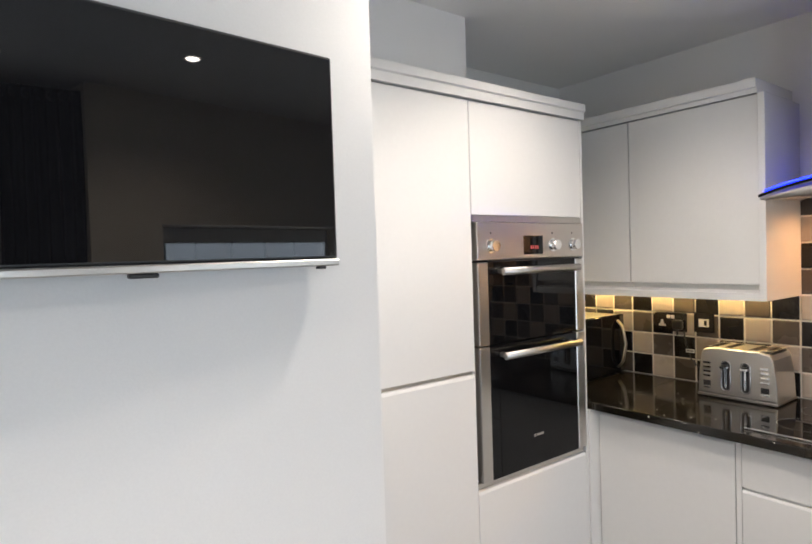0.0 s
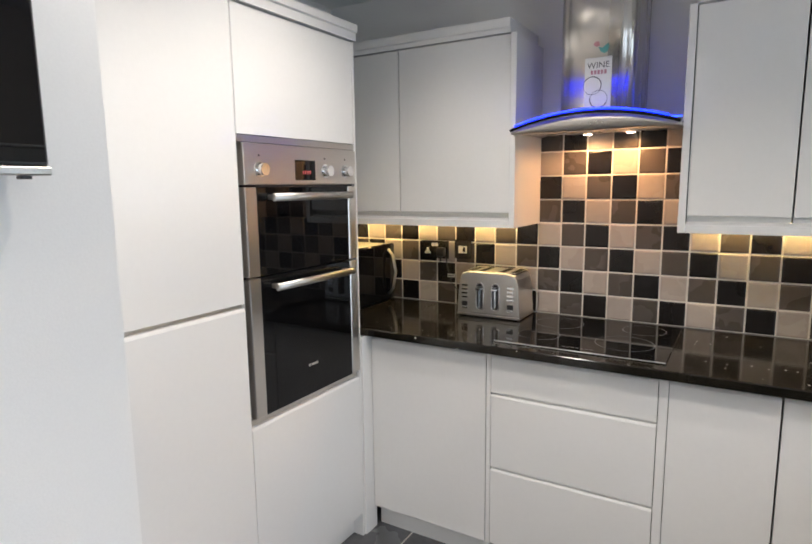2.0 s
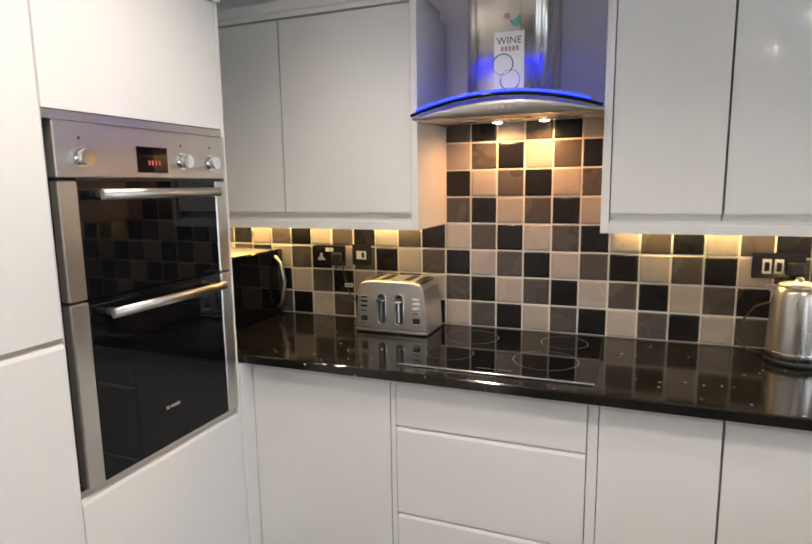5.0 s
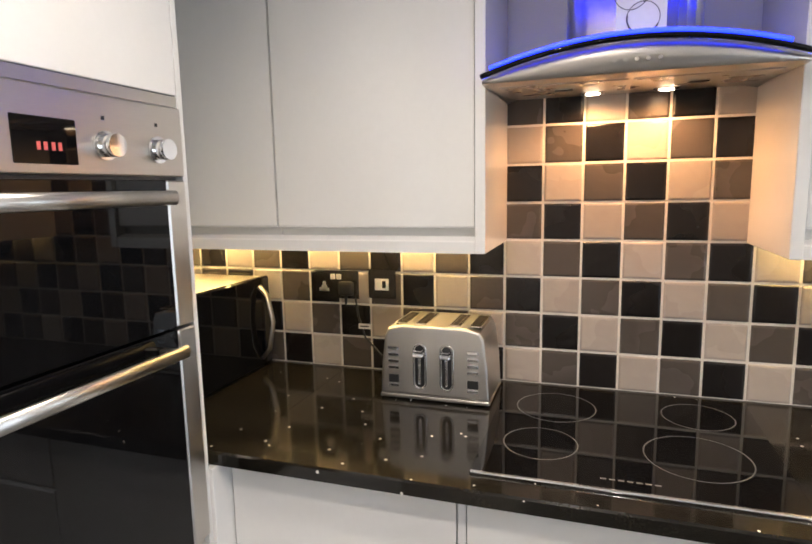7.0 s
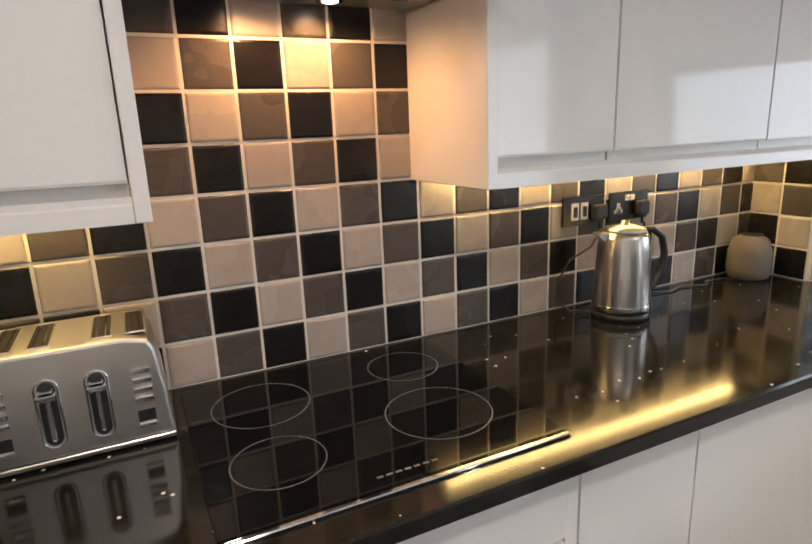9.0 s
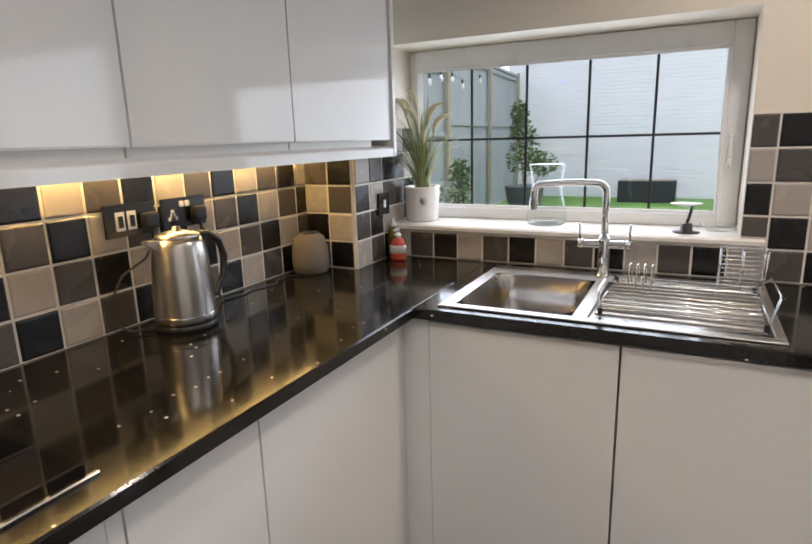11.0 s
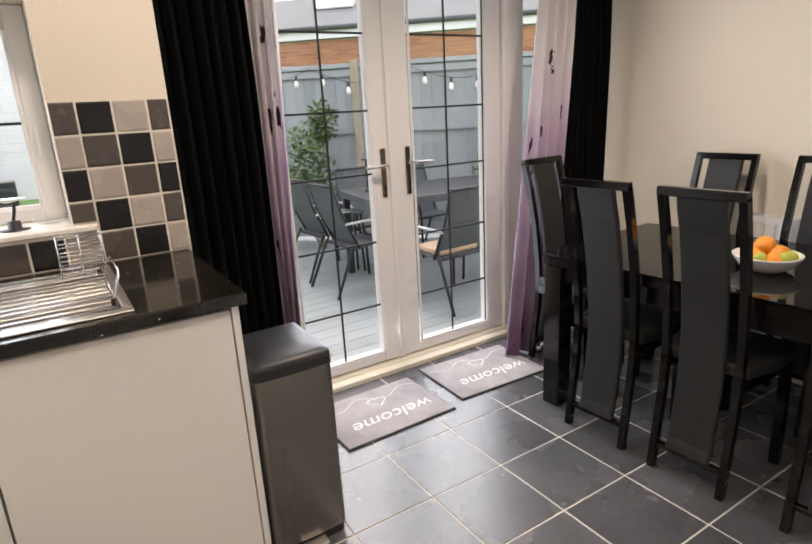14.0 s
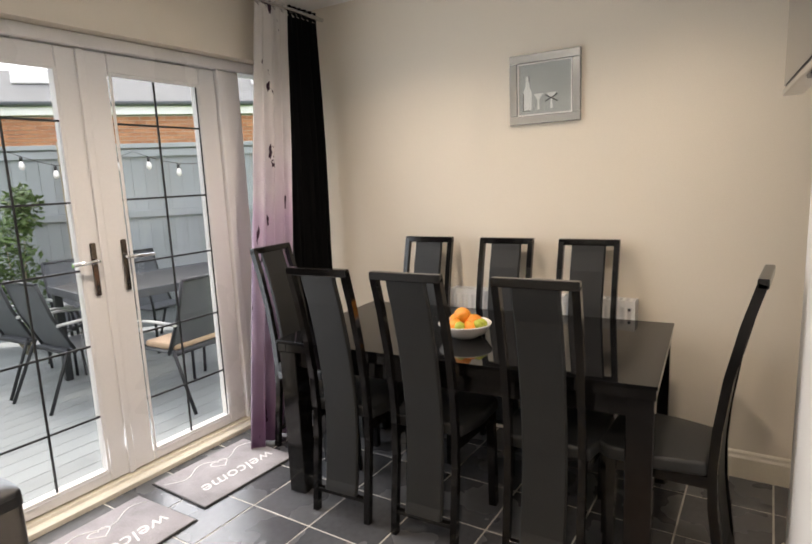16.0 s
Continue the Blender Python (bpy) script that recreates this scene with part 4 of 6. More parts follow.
def dish_rack():
    r = thing("dish_rack", (1.40, -0.90, 0.917), "chrome wire dish rack on the drainer", "dish rack")
    def wire(*pts, r_=0.0022):
        return tube(pts, r_, 6)
    part("base_frame", add(*[wire((-0.19, y, 0.02), (0.19, y, 0.02)) for y in (-0.19, 0.17)], *[wire((x, -0.19, 0.02), (x, 0.17, 0.02)) for x in (-0.19, 0.19)]), CHROME, r)
    for i in range(9):
        y = -0.16 + i * 0.037
        part("wire", wire((-0.19, y, 0.016), (0.19, y, 0.016)), CHROME, r)
    for k in range(4):
        part("plate_loop", tube([(0.08 + k * 0.02, -0.15, 0.018), (0.08 + k * 0.02, -0.15, 0.06), (0.08 + k * 0.02, -0.13, 0.085), (0.08 + k * 0.02, -0.07, 0.085), (0.08 + k * 0.02, -0.05, 0.06), (0.08 + k * 0.02, -0.05, 0.018)], 0.002, 6), CHROME, r)
    rings = [wire((-0.20, -0.20, z), (-0.09, -0.20, z), (-0.09, -0.14, z), (-0.20, -0.14, z), (-0.20, -0.20, z)) for z in (0.03, 0.055, 0.08, 0.105, 0.13)]
    bars = [wire((x, y, 0.02), (x * 1.03, y, 0.132)) for x in (-0.20, -0.145, -0.09) for y in (-0.20, -0.14)]
    bask = part("cutlery_basket", rings[0], CHROME, r, "chrome wire cutlery basket")
    for w in rings[1:] + bars:
        part("wire", w, CHROME, bask)
    for x in (-0.185, 0.185):
        for y in (-0.185, 0.165):
            part("foot", bx((x - 0.005, y - 0.005, 0.0), (x + 0.005, y + 0.005, 0.019)), RUBBER, r)
    part("side_rail", tube([(-0.19, -0.19, 0.02), (-0.215, -0.10, 0.07), (-0.215, 0.10, 0.07), (-0.19, 0.17, 0.02)], 0.003, 6), CHROME, r)
    part("side_rail", tube([(0.19, -0.19, 0.02), (0.20, -0.10, 0.05), (0.20, 0.10, 0.05), (0.19, 0.17, 0.02)], 0.003, 6), CHROME, r)


dish_rack()


# ---- things on the worktop and walls ----
def microwave():
    m = thing("microwave", (2.43, 1.83, 0.912), "black glass-fronted microwave with curved steel handle", "microwave")
    y = 1.652
    part("body", bx((2.325, y + 0.02, 0.922), (2.672, 1.98, 1.198), 0.006), STEEL_H, m, "brushed steel casing", world=True)
    f = part("front", bx((2.193, y, 0.920), (2.674, y + 0.0195, 1.200), 0.003), BLACK_GLASS, m, world=True)
    part("control_strip", bx((2.640, y - 0.001, 0.925), (2.670, y - 0.0002, 1.195)), BLACK_PLASTIC, f)
    part("handle", tube([(2.615, y - 0.002, 0.945), (2.622, y - 0.025, 0.975), (2.628, y - 0.038, 1.06), (2.622, y - 0.025, 1.145), (2.615, y - 0.002, 1.175)], (0.011, 0.006), 10), STEEL, f, "curved brushed steel handle")
    for x in (2.22, 2.64):
        for yy in (1.70, 1.94):
            part("foot", bx((x - 0.012, yy - 0.012, 0.912), (x + 0.012, yy + 0.012, 0.9215)), RUBBER, m, world=True)


microwave()


def toaster():
    t = thing("toaster", (2.57, 1.052, 0.912), "brushed steel four-slice toaster with two levers", "toaster")
    hw = 0.146
    out = [(-hw, 0.014), (hw, 0.014), (hw - 0.004, 0.09), (hw - 0.014, 0.165), (hw - 0.024, 0.182), (hw - 0.06, 0.190), (-hw + 0.06, 0.190), (-hw + 0.024, 0.182), (-hw + 0.014, 0.165), (-hw + 0.004, 0.09)]
    shell = extrude(out, "x", -0.092, 0.092)
    bmesh.ops.bevel(shell, geom=[e for e in shell.edges if abs(e.verts[0].co.x - e.verts[1].co.x) < 1e-5], offset=0.006, segments=2, profile=0.5, affect="EDGES")
    body = part("body", shell, PALE_STEEL, t)
    part("base", bx((-0.094, -hw - 0.001, 0.004), (0.094, hw + 0.001, 0.0135), 0.002), STEEL_H, t)
    for y in (-0.105, -0.052, 0.040, 0.093):
        # dark boxes painted as the slots' shade; the body is not cut open
        part("slot", bx((-0.066, y - 0.0145, 0.186), (0.066, y + 0.0145, 0.1912)), SLOT_SHADE, body)
        part("slot_rim", boxes(((-0.070, y - 0.018, 0.1895), (0.070, y - 0.0147, 0.1925)), ((-0.070, y + 0.0147, 0.1895), (0.070, y + 0.018, 0.1925)), ((-0.070, y - 0.0147, 0.1895), (-0.0662, y + 0.0147, 0.1925)), ((0.0662, y - 0.0147, 0.1895), (0.070, y + 0.0147, 0.1925)), bevel=0.001), PALE_STEEL, body)
        part("slot_wire", boxes(((-0.066, y - 0.008, 0.1916), (0.066, y - 0.0065, 0.1925)), ((-0.066, y + 0.006, 0.1916), (0.066, y + 0.0075, 0.1925))), CHROME, body)
    x = -0.0925
    for y in (0.036, -0.036):
        slot = [(y + 0.013 * math.cos(a), 0.13 + 0.013 * math.sin(a)) for a in [k * math.pi / 8 for k in range(9)]] + [(y + 0.013 * math.cos(a), 0.05 + 0.013 * math.sin(a)) for a in [math.pi + k * math.pi / 8 for k in range(9)]]
        part("lever_track", extrude(slot, "x", x - 0.001, x + 0.002), BLACK_PLASTIC, body)
        ringpts = [(x - 0.001, y + (p[0] - y) * 1.3, 0.09 + (p[1] - 0.09) * 1.06) for p in slot]
        part("track_rim", tube(ringpts, 0.0022, 6, closed=True), CHROME, body)
        part("lever", boxes(((x - 0.024, y - 0.014, 0.118), (x - 0.002, y + 0.014, 0.128)), ((x - 0.022, y - 0.011, 0.130), (x - 0.002, y + 0.011, 0.134)), ((x - 0.004, y - 0.004, 0.045), (x - 0.002, y + 0.004, 0.118)), bevel=0.002), CHROME, body)
    for y in (0.108, -0.104):
        for i in range(4):
            part("button", bx((x - 0.004, y - 0.015, 0.128 - i * 0.0165), (x + 0.001, y + 0.015, 0.137 - i * 0.0165), 0.0015), CHROME, body)
        part("dial_window", bx((x - 0.002, y - 0.014, 0.044), (x + 0.001, y + 0.014, 0.064)), BLACK_PLASTIC, body)
        part("button", bx((x - 0.004, y - 0.014, 0.034), (x + 0.001, y + 0.014, 0.041), 0.001), CHROME, body)
    for xx in (-0.07, 0.07):
        for y in (-0.12, 0.12):
            part("foot", bx((xx - 0.01, y - 0.01, 0), (xx + 0.01, y + 0.01, 0.0045)), RUBBER, t)
    t.matrix_basis = pose(2.567, 1.052, 0.912, 0, 0, 0) @ Matrix.Diagonal((1, 1, 1.06, 1))


toaster()


def kettle():
    k = thing("kettle", (2.56, -0.262, 0.912), "brushed steel electric kettle with black handle", "kettle", rz=-12)
    part("power_base", lathe([(0.074, 0), (0.078, 0.004), (0.078, 0.016), (0.07, 0.019)], 32), BLACK_PLASTIC, k)
    body = part("body", lathe([(0.070, 0.020), (0.077, 0.024), (0.077, 0.034), (0.0745, 0.10), (0.069, 0.19), (0.064, 0.222), (0.058, 0.236)], 48), STEEL, k)
    part("lid", lathe([(0.056, 0.236), (0.054, 0.244), (0.03, 0.252), (0.012, 0.254), (0.010, 0.264), (0.001, 0.266)], 32), STEEL_H, k, "brushed steel lid")
    part("spout", extrude([(0.052, 0.20), (0.088, 0.232), (0.082, 0.238), (0.052, 0.236)], "x", -0.016, 0.016), STEEL, body)
    hp = [(0, -0.050, 0.236), (0, -0.085, 0.236), (0, -0.118, 0.212), (0, -0.130, 0.165), (0, -0.122, 0.115), (0, -0.098, 0.075), (0, -0.070, 0.060)]
    part("handle", tube(hp, (0.012, 0.009), 12), BLACK_PLASTIC, k, "black loop handle")
    part("trim_band", lathe([(0.0775, 0.036), (0.078, 0.037), (0.078, 0.040), (0.0773, 0.041)], 40), CHROME, body)


kettle()


def cable(name, pts, label, r=0.0032):
    c = thing(name, pts[0], label, "cable")
    part("lead", tube(pts, r, 6), BLACK_PLASTIC, c, world=True)


cable("kettle_cable", [(2.60, -0.19, 0.922), (2.64, -0.15, 0.920), (2.665, -0.125, 0.95), (2.67, -0.13, 1.00), (2.665, -0.17, 1.06), (2.66, -0.24, 1.09), (2.655, -0.277, 1.14)], "black kettle cable looping up to the socket")
cable("charger_cable", [(2.66, -0.448, 1.14), (2.665, -0.452, 1.08), (2.66, -0.46, 0.97), (2.65, -0.48, 0.918), (2.63, -0.55, 0.916), (2.65, -0.62, 0.917), (2.62, -0.70, 0.916), (2.655, -0.76, 0.918), (2.63, -0.70, 0.921), (2.645, -0.80, 0.917), (2.61, -0.84, 0.917)], "black cable lying loosely along the worktop")
cable("toaster_cable", [(2.66, 1.345, 1.14), (2.668, 1.34, 1.08), (2.668, 1.32, 1.02), (2.665, 1.27, 0.97), (2.66, 1.21, 0.94), (2.655, 1.15, 0.93)], "black toaster cable hanging from the socket")
tagp = thing("cable_tag", (2.66, 1.325, 1.04), "small white paper tag on a cable", "tag")
part("paper", bx((2.660, 1.300, 1.048), (2.6615, 1.338, 1.064)), PAPER, tagp, world=True)
part("bar_print", bx((2.659, 1.305, 1.054), (2.6599, 1.333, 1.058)), PRINT_DARK, tagp, world=True)


def socket(y0, y1, z0, z1, kind, label):
    s = thing("wall_socket", (2.69, (y0 + y1) / 2, z0), label, "socket", "wall sockets")
    x = 2.690
    p = part("plate", bx((x - 0.008, y0, z0), (x, y1, z1), 0.002, 2), NICKEL, s, world=True)
    w = y1 - y0
    def pins(y):
        part("insert", boxes(((x - 0.0095, y - 0.016, z0 + 0.022), (x - 0.0081, y + 0.016, z0 + 0.032)), ((x - 0.0095, y - 0.005, z0 + 0.034), (x - 0.0081, y + 0.005, z0 + 0.052)), ((x - 0.0095, y - 0.009, z0 + 0.022), (x - 0.0081, y + 0.009, z0 + 0.040))), WHITE_PLASTIC, p)
    def plug(y):
        q = part("plug", bx((x - 0.032, y - 0.024, z0 + 0.012), (x - 0.0081, y + 0.024, z0 + 0.056), 0.008, 2), BLACK_PLASTIC, s, "black three-pin plug", world=True)
        part("cord_grip", tube([(x - 0.022, y, z0 + 0.014), (x - 0.024, y, z0 - 0.014)], 0.006, 8, rs=[1, 0.6]), BLACK_PLASTIC, q)
    def rocker(y, z=None, h=0.016, wid=0.008):
        z = z if z else z1 - 0.026
        part("switch", bx((x - 0.0115, y - wid, z), (x - 0.0081, y + wid, z + h), 0.001), WHITE_PLASTIC, p)
    if kind == "double":
        pins(y1 - w * 0.22)
        plug(y0 + w * 0.24)
        rocker((y0 + y1) / 2 + 0.010)
        rocker((y0 + y1) / 2 - 0.010)
    elif kind == "switches":
        for y in (y1 - 0.042, y1 - 0.076):
            part("switch_frame", bx((x - 0.0095, y - 0.013, z0 + 0.016), (x - 0.0081, y + 0.013, z0 + 0.064)), WHITE_PLASTIC, p)
            part("switch", bx((x - 0.013, y - 0.007, z0 + 0.024), (x - 0.0096, y + 0.007, z0 + 0.054), 0.001), NICKEL, p)
        plug(y0 + 0.028)
    else:
        part("insert", bx((x - 0.0095, (y0 + y1) / 2 - 0.022, z0 + 0.025), (x - 0.0081, (y0 + y1) / 2 + 0.022, z0 + 0.060)), WHITE_PLASTIC, p)
        part("switch", bx((x - 0.012, (y0 + y1) / 2 - 0.014, z0 + 0.032), (x - 0.0096, (y0 + y1) / 2 - 0.002, z0 + 0.054), 0.001), NICKEL, p)


socket(1.345, 1.491, 1.134, 1.220, "double", "black nickel double socket with one black plug")
socket(1.225, 1.311, 1.140, 1.228, "single", "black nickel fused switch plate with white insert")
socket(-0.305, -0.155, 1.152, 1.236, "switches", "black nickel switch plate with two white rockers")
socket(-0.482, -0.328, 1.150, 1.234, "double", "black nickel double socket with charger plugged in")
sw = thing("light_switch", (2.478, -1.18, 1.1), "black nickel switch plate on the tiled pier", "switch")
part("plate", bx((2.468, -1.235, 1.09), (2.4765, -1.150, 1.175), 0.002), NICKEL, sw, world=True)
part("switch", bx((2.464, -1.20, 1.118), (2.4679, -1.185, 1.148), 0.001), WHITE_PLASTIC, sw, world=True)

sp = thing("smart_speaker", (2.62, -0.90, 0.912), "small taupe fabric-covered rounded speaker", "speaker")
part("cloth_body", lathe([(0.05, 0), (0.062, 0.006), (0.067, 0.035), (0.065, 0.09), (0.053, 0.13), (0.035, 0.142), (0.033, 0.1445)], 32), SPEAKER_CLOTH, sp)
part("top", lathe([(0.001, 0.143), (0.032, 0.1435), (0.034, 0.147), (0.001, 0.150)], 28), BLACK_PLASTIC, sp)

so = thing("soap_bottle", (2.415, -1.195, 0.912), "red liquid soap bottle with white pump top", "soap bottle")
bt = part("bottle", lathe([(0.028, 0), (0.033, 0.006), (0.034, 0.04), (0.028, 0.075), (0.014, 0.09)], 28, squash=0.75), SOAP_RED, so)
part("label", lathe([(0.0345, 0.03), (0.0345, 0.056), (0.033, 0.060)], 28, squash=0.76), PAPER, bt, "white label band")
part("pump", add(lathe([(0.015, 0.09), (0.015, 0.104), (0.008, 0.106), (0.006, 0.118), (0.010, 0.119), (0.010, 0.126), (0.001, 0.127)], 20), bx((-0.005, 0, 0.118), (0.005, 0.03, 0.125), 0.002)), WHITE_PLASTIC, so, "white pump")
gb = thing("washing_up_bottle", (2.455, -1.235, 0.912), "olive green washing-up liquid bottle", "bottle")
part("bottle", lathe([(0.022, 0), (0.026, 0.006), (0.026, 0.08), (0.02, 0.11), (0.011, 0.125)], 24, squash=0.7), SOAP_GREEN, gb)
part("cap", lathe([(0.011, 0.125), (0.011, 0.14), (0.006, 0.145), (0.004, 0.16), (0.001, 0.161)], 16), WHITE_PLASTIC, gb)


def pot_plant():
    p = thing("pot_plant", (2.395, -1.385, 1.046), "artificial grass with cream plumes in white pot", "plant")
    pot = part("pot", lathe([(0.062, 0), (0.067, 0.004), (0.072, 0.132), (0.074, 0.140), (0.068, 0.140), (0.064, 0.11), (0.001, 0.108)], 36), CERAMIC, p, "white ceramic pot")
    part("heart_print", lathe([(0.001, 0), (0.016, 0.001), (0.001, 0.002)], 12, (0, 0, 0)), PRINT_GREY, pot).matrix_basis = pose(-0.035, 0.060, 0.085, -88, 0, 30)
    rng = random.Random(7)
    for k in range(120):
        a, lean, h = rng.uniform(0, 6.28), rng.uniform(0.03, 0.31), rng.uniform(0.20, 0.44)
        if math.sin(a) < -0.2:
            lean *= 0.4
        bm, n, w = bmesh.new(), 6, rng.uniform(0.003, 0.0055)
        x0, y0 = 0.03 * math.cos(a) * rng.random(), 0.03 * math.sin(a) * rng.random()
        sx, sy = -math.sin(a), math.cos(a)
        prev = None
        for i in range(n):
            t = i / (n - 1)
            r, z = lean * t * t, 0.11 + h * (t - (0.42 * lean / 0.24) * t * t * t)
            ww = w * (1 - t) ** 0.6 + 0.0003
            c = Vector((x0 + r * math.cos(a), y0 + r * math.sin(a), z))
            q = (bm.verts.new(c + Vector((sx, sy, 0)) * ww), bm.verts.new(c + Vector((0, 0, ww * 0.5))), bm.verts.new(c - Vector((sx, sy, 0)) * ww))
            if prev:
                bm.faces.new((prev[0], prev[1], q[1], q[0])).smooth = True
                bm.faces.new((prev[1], prev[2], q[2], q[1])).smooth = True
            prev = q
        part("blade", bm, GRASS_BLADE, p)
    for a, lean, h in ((2.6, 0.10, 0.42), (1.2, 0.05, 0.50), (0.4, 0.12, 0.46), (3.0, 0.12, 0.36), (5.9, 0.10, 0.46), (0.9, 0.03, 0.40), (2.0, 0.14, 0.30)):
        pts = [(lean * t * t * math.cos(a), lean * t * t * math.sin(a) * 0.6, 0.09 + h * t) for t in (0, 0.25, 0.5, 0.7)]
        stem = part("stem", tube(pts, 0.0015, 5), GRASS_BLADE, p)
        e = Vector(pts[-1])
        pl = [e + Vector((0.085 * t * t * math.cos(a), 0.03 * t * math.sin(a), 0.16 * t - 0.085 * t * t)) for t in (0, 0.2, 0.45, 0.7, 0.9, 1.0)]
        part("plume", tube(pl, 0.0125, 8, rs=[0.2, 0.8, 1, 0.8, 0.45, 0.1]), PLUME, stem, "cream feathery plume")


pot_plant()
jr = thing("glass_jar", (1.885, -1.40, 1.046), "clear waisted glass vase on the sill", "jar")
j1 = part("jar", lathe([(0.062, 0), (0.072, 0.006), (0.074, 0.03), (0.066, 0.07), (0.056, 0.12), (0.055, 0.16), (0.062, 0.21), (0.066, 0.225)], 36), JAR_GLASS, jr)
part("thick_base", lathe([(0.060, 0.001), (0.069, 0.006), (0.069, 0.018), (0.05, 0.022), (0.001, 0.022)], 32), JAR_GLASS, jr).visible_shadow = False
j1.visible_shadow = False
ps = thing("sink_strainer_stand", (1.405, -1.345, 1.046), "black suction stand with a tilted pale disc", "gadget")
part("base", lathe([(0.042, 0), (0.042, 0.003), (0.02, 0.005), (0.018, 0.03), (0.001, 0.031)], 24), BLACK_PLASTIC, ps)
part("stem", tube([(0, 0, 0.028), (-0.008, 0, 0.06), (-0.012, 0, 0.088)], 0.005, 8), BLACK_PLASTIC, ps)
part("disc", lathe([(0.001, 0.085), (0.046, 0.094), (0.05, 0.098), (0.001, 0.093)], 28, (0.005, 0, 0), 0.6), WHITE_PLASTIC, ps)
dish = thing("glass_dish", (1.31, -1.40, 1.046), "shallow clear glass dish on the sill", "dish")
d1 = part("dish", lathe([(0.03, 0), (0.045, 0.006), (0.058, 0.028), (0.054, 0.028), (0.04, 0.01), (0.001, 0.007)], 28, squash=0.7), JAR_GLASS, dish)
d1.visible_shadow = False


# ---- television ----
tv = thing("television", (0.31, 0.925, 1.5), "wall-mounted flat television with dark screen and silver base edge", "television")
x0, x1, z0, z1 = -0.010, 0.633, 1.508, 1.868
part("casing", bx((x0, 0.913, z0 + 0.012), (x1, 0.940, z1), 0.003), BLACK_PLASTIC, tv, world=True)
part("screen", bx((x0 + 0.006, 0.9105, z0 + 0.017), (x1 - 0.006, 0.9128, z1 - 0.006)), SCREEN, tv, "dark glossy screen", world=True)
part("lower_edge", bx((x0 - 0.001, 0.909, z0), (x1 + 0.001, 0.940, z0 + 0.0115), 0.002), STEEL_H, tv, "silver lower edge", world=True)
part("sensor", bx((0.290, 0.911, z0 - 0.007), (0.330, 0.925, z0 - 0.0002), 0.002), BLACK_PLASTIC, tv, world=True)
part("foot_stub", bx((0.594, 0.912, z0 - 0.005), (0.608, 0.925, z0 - 0.0002), 0.001), BLACK_PLASTIC, tv, world=True)
part("wall_bracket", bx((0.24, 0.9405, 1.60), (0.38, 0.966, 1.80)), BLACK_PLASTIC, tv, world=True)
tv.matrix_basis = pose(0.31, 0.915, 1.5, 0, 0, 4.2)


# ---- dining ----
def chair_master():
    c = thing("dining_chair", (0, 0, 0), "tall-backed black lacquered dining chair with leatherette panel", "chair", "chairs round the table")
    prof = [(0.0, 0.0), (0.018, 0.15), (0.040, 0.32), (0.046, 0.45), (0.038, 0.58), (0.015, 0.75), (-0.022, 0.92), (-0.058, 1.050)]
    w = 0.128
    for s in (-1, 1):
        part("back_post", tube([(s * w, y, z) for y, z in prof], (0.0125, 0.014), square=True), GLOSS_BLACK, c)
        part("leg", tube([(s * 0.150, 0.36, 0.0), (s * 0.152, 0.35, 0.22), (s * 0.150, 0.345, 0.43)], 0.016, square=True), GLOSS_BLACK, c)
        part("side_rail", tube([(s * 0.132, 0.055, 0.41), (s * 0.150, 0.345, 0.41)], (0.010, 0.02), square=True), GLOSS_BLACK, c)
    part("top_rail", bx((-w - 0.0125, -0.074, 1.036), (w + 0.0125, -0.044, 1.066), 0.003), GLOSS_BLACK, c)
    part("bottom_rail", bx((-w + 0.013, 0.0, 0.085), (w - 0.013, 0.022, 0.105), 0.002), GLOSS_BLACK, c)
    pan = [(0.006, 0.106), (0.018, 0.15), (0.040, 0.32), (0.046, 0.45), (0.038, 0.58), (0.015, 0.75), (-0.022, 0.92), (-0.054, 1.036)]
    fine = []
    for (ya, za), (yb, zb), (yc, zc), (yd, zd) in zip([pan[0]] + pan, pan, pan[1:], pan[2:] + [pan[-1]]):
        for k in range(4):
            t = k / 4
            fine.append((0.5 * (2 * yb + (yc - ya) * t + (2 * ya - 5 * yb + 4 * yc - yd) * t * t + (3 * yb - ya - 3 * yc + yd) * t ** 3), zb + (zc - zb) * t))
    fine.append(pan[-1])
    bm, rows = bmesh.new(), []
    for y, z in fine:
        rows.append([bm.verts.new((x, y + dy, z)) for x, dy in ((-0.078, -0.006), (-0.078, 0.006), (-0.072, 0.012), (0.072, 0.012), (0.078, 0.006), (0.078, -0.006), (0.072, -0.012), (-0.072, -0.012))])
    for A, B in zip(rows, rows[1:]):
        for j in range(8):
            bm.faces.new((A[j], A[(j + 1) % 8], B[(j + 1) % 8], B[j]))
    bm.faces.new(rows[0][::-1])
    bm.faces.new(rows[-1])
    bmesh.ops.recalc_face_normals(bm, faces=bm.faces[:])
    part("backrest", bm, LEATHER, c, "black leatherette panel")
    seat = extrude([(-0.145, 0.06), (0.145, 0.06), (0.178, 0.20), (0.178, 0.36), (0.15, 0.395), (-0.15, 0.395), (-0.178, 0.36), (-0.178, 0.20)], "z", 0.43, 0.478)
    bmesh.ops.bevel(seat, geom=seat.edges[:], offset=0.013, segments=3, profile=0.6, affect="EDGES")
    for f in seat.faces:
        f.smooth = True
    part("seat", seat, LEATHER, c, "padded black leatherette seat")
    part("seat_trim", bx((-0.13, 0.352, 0.405), (0.13, 0.362, 0.429), 0.002), CHROME, c, "chrome strip under the seat")
    return c


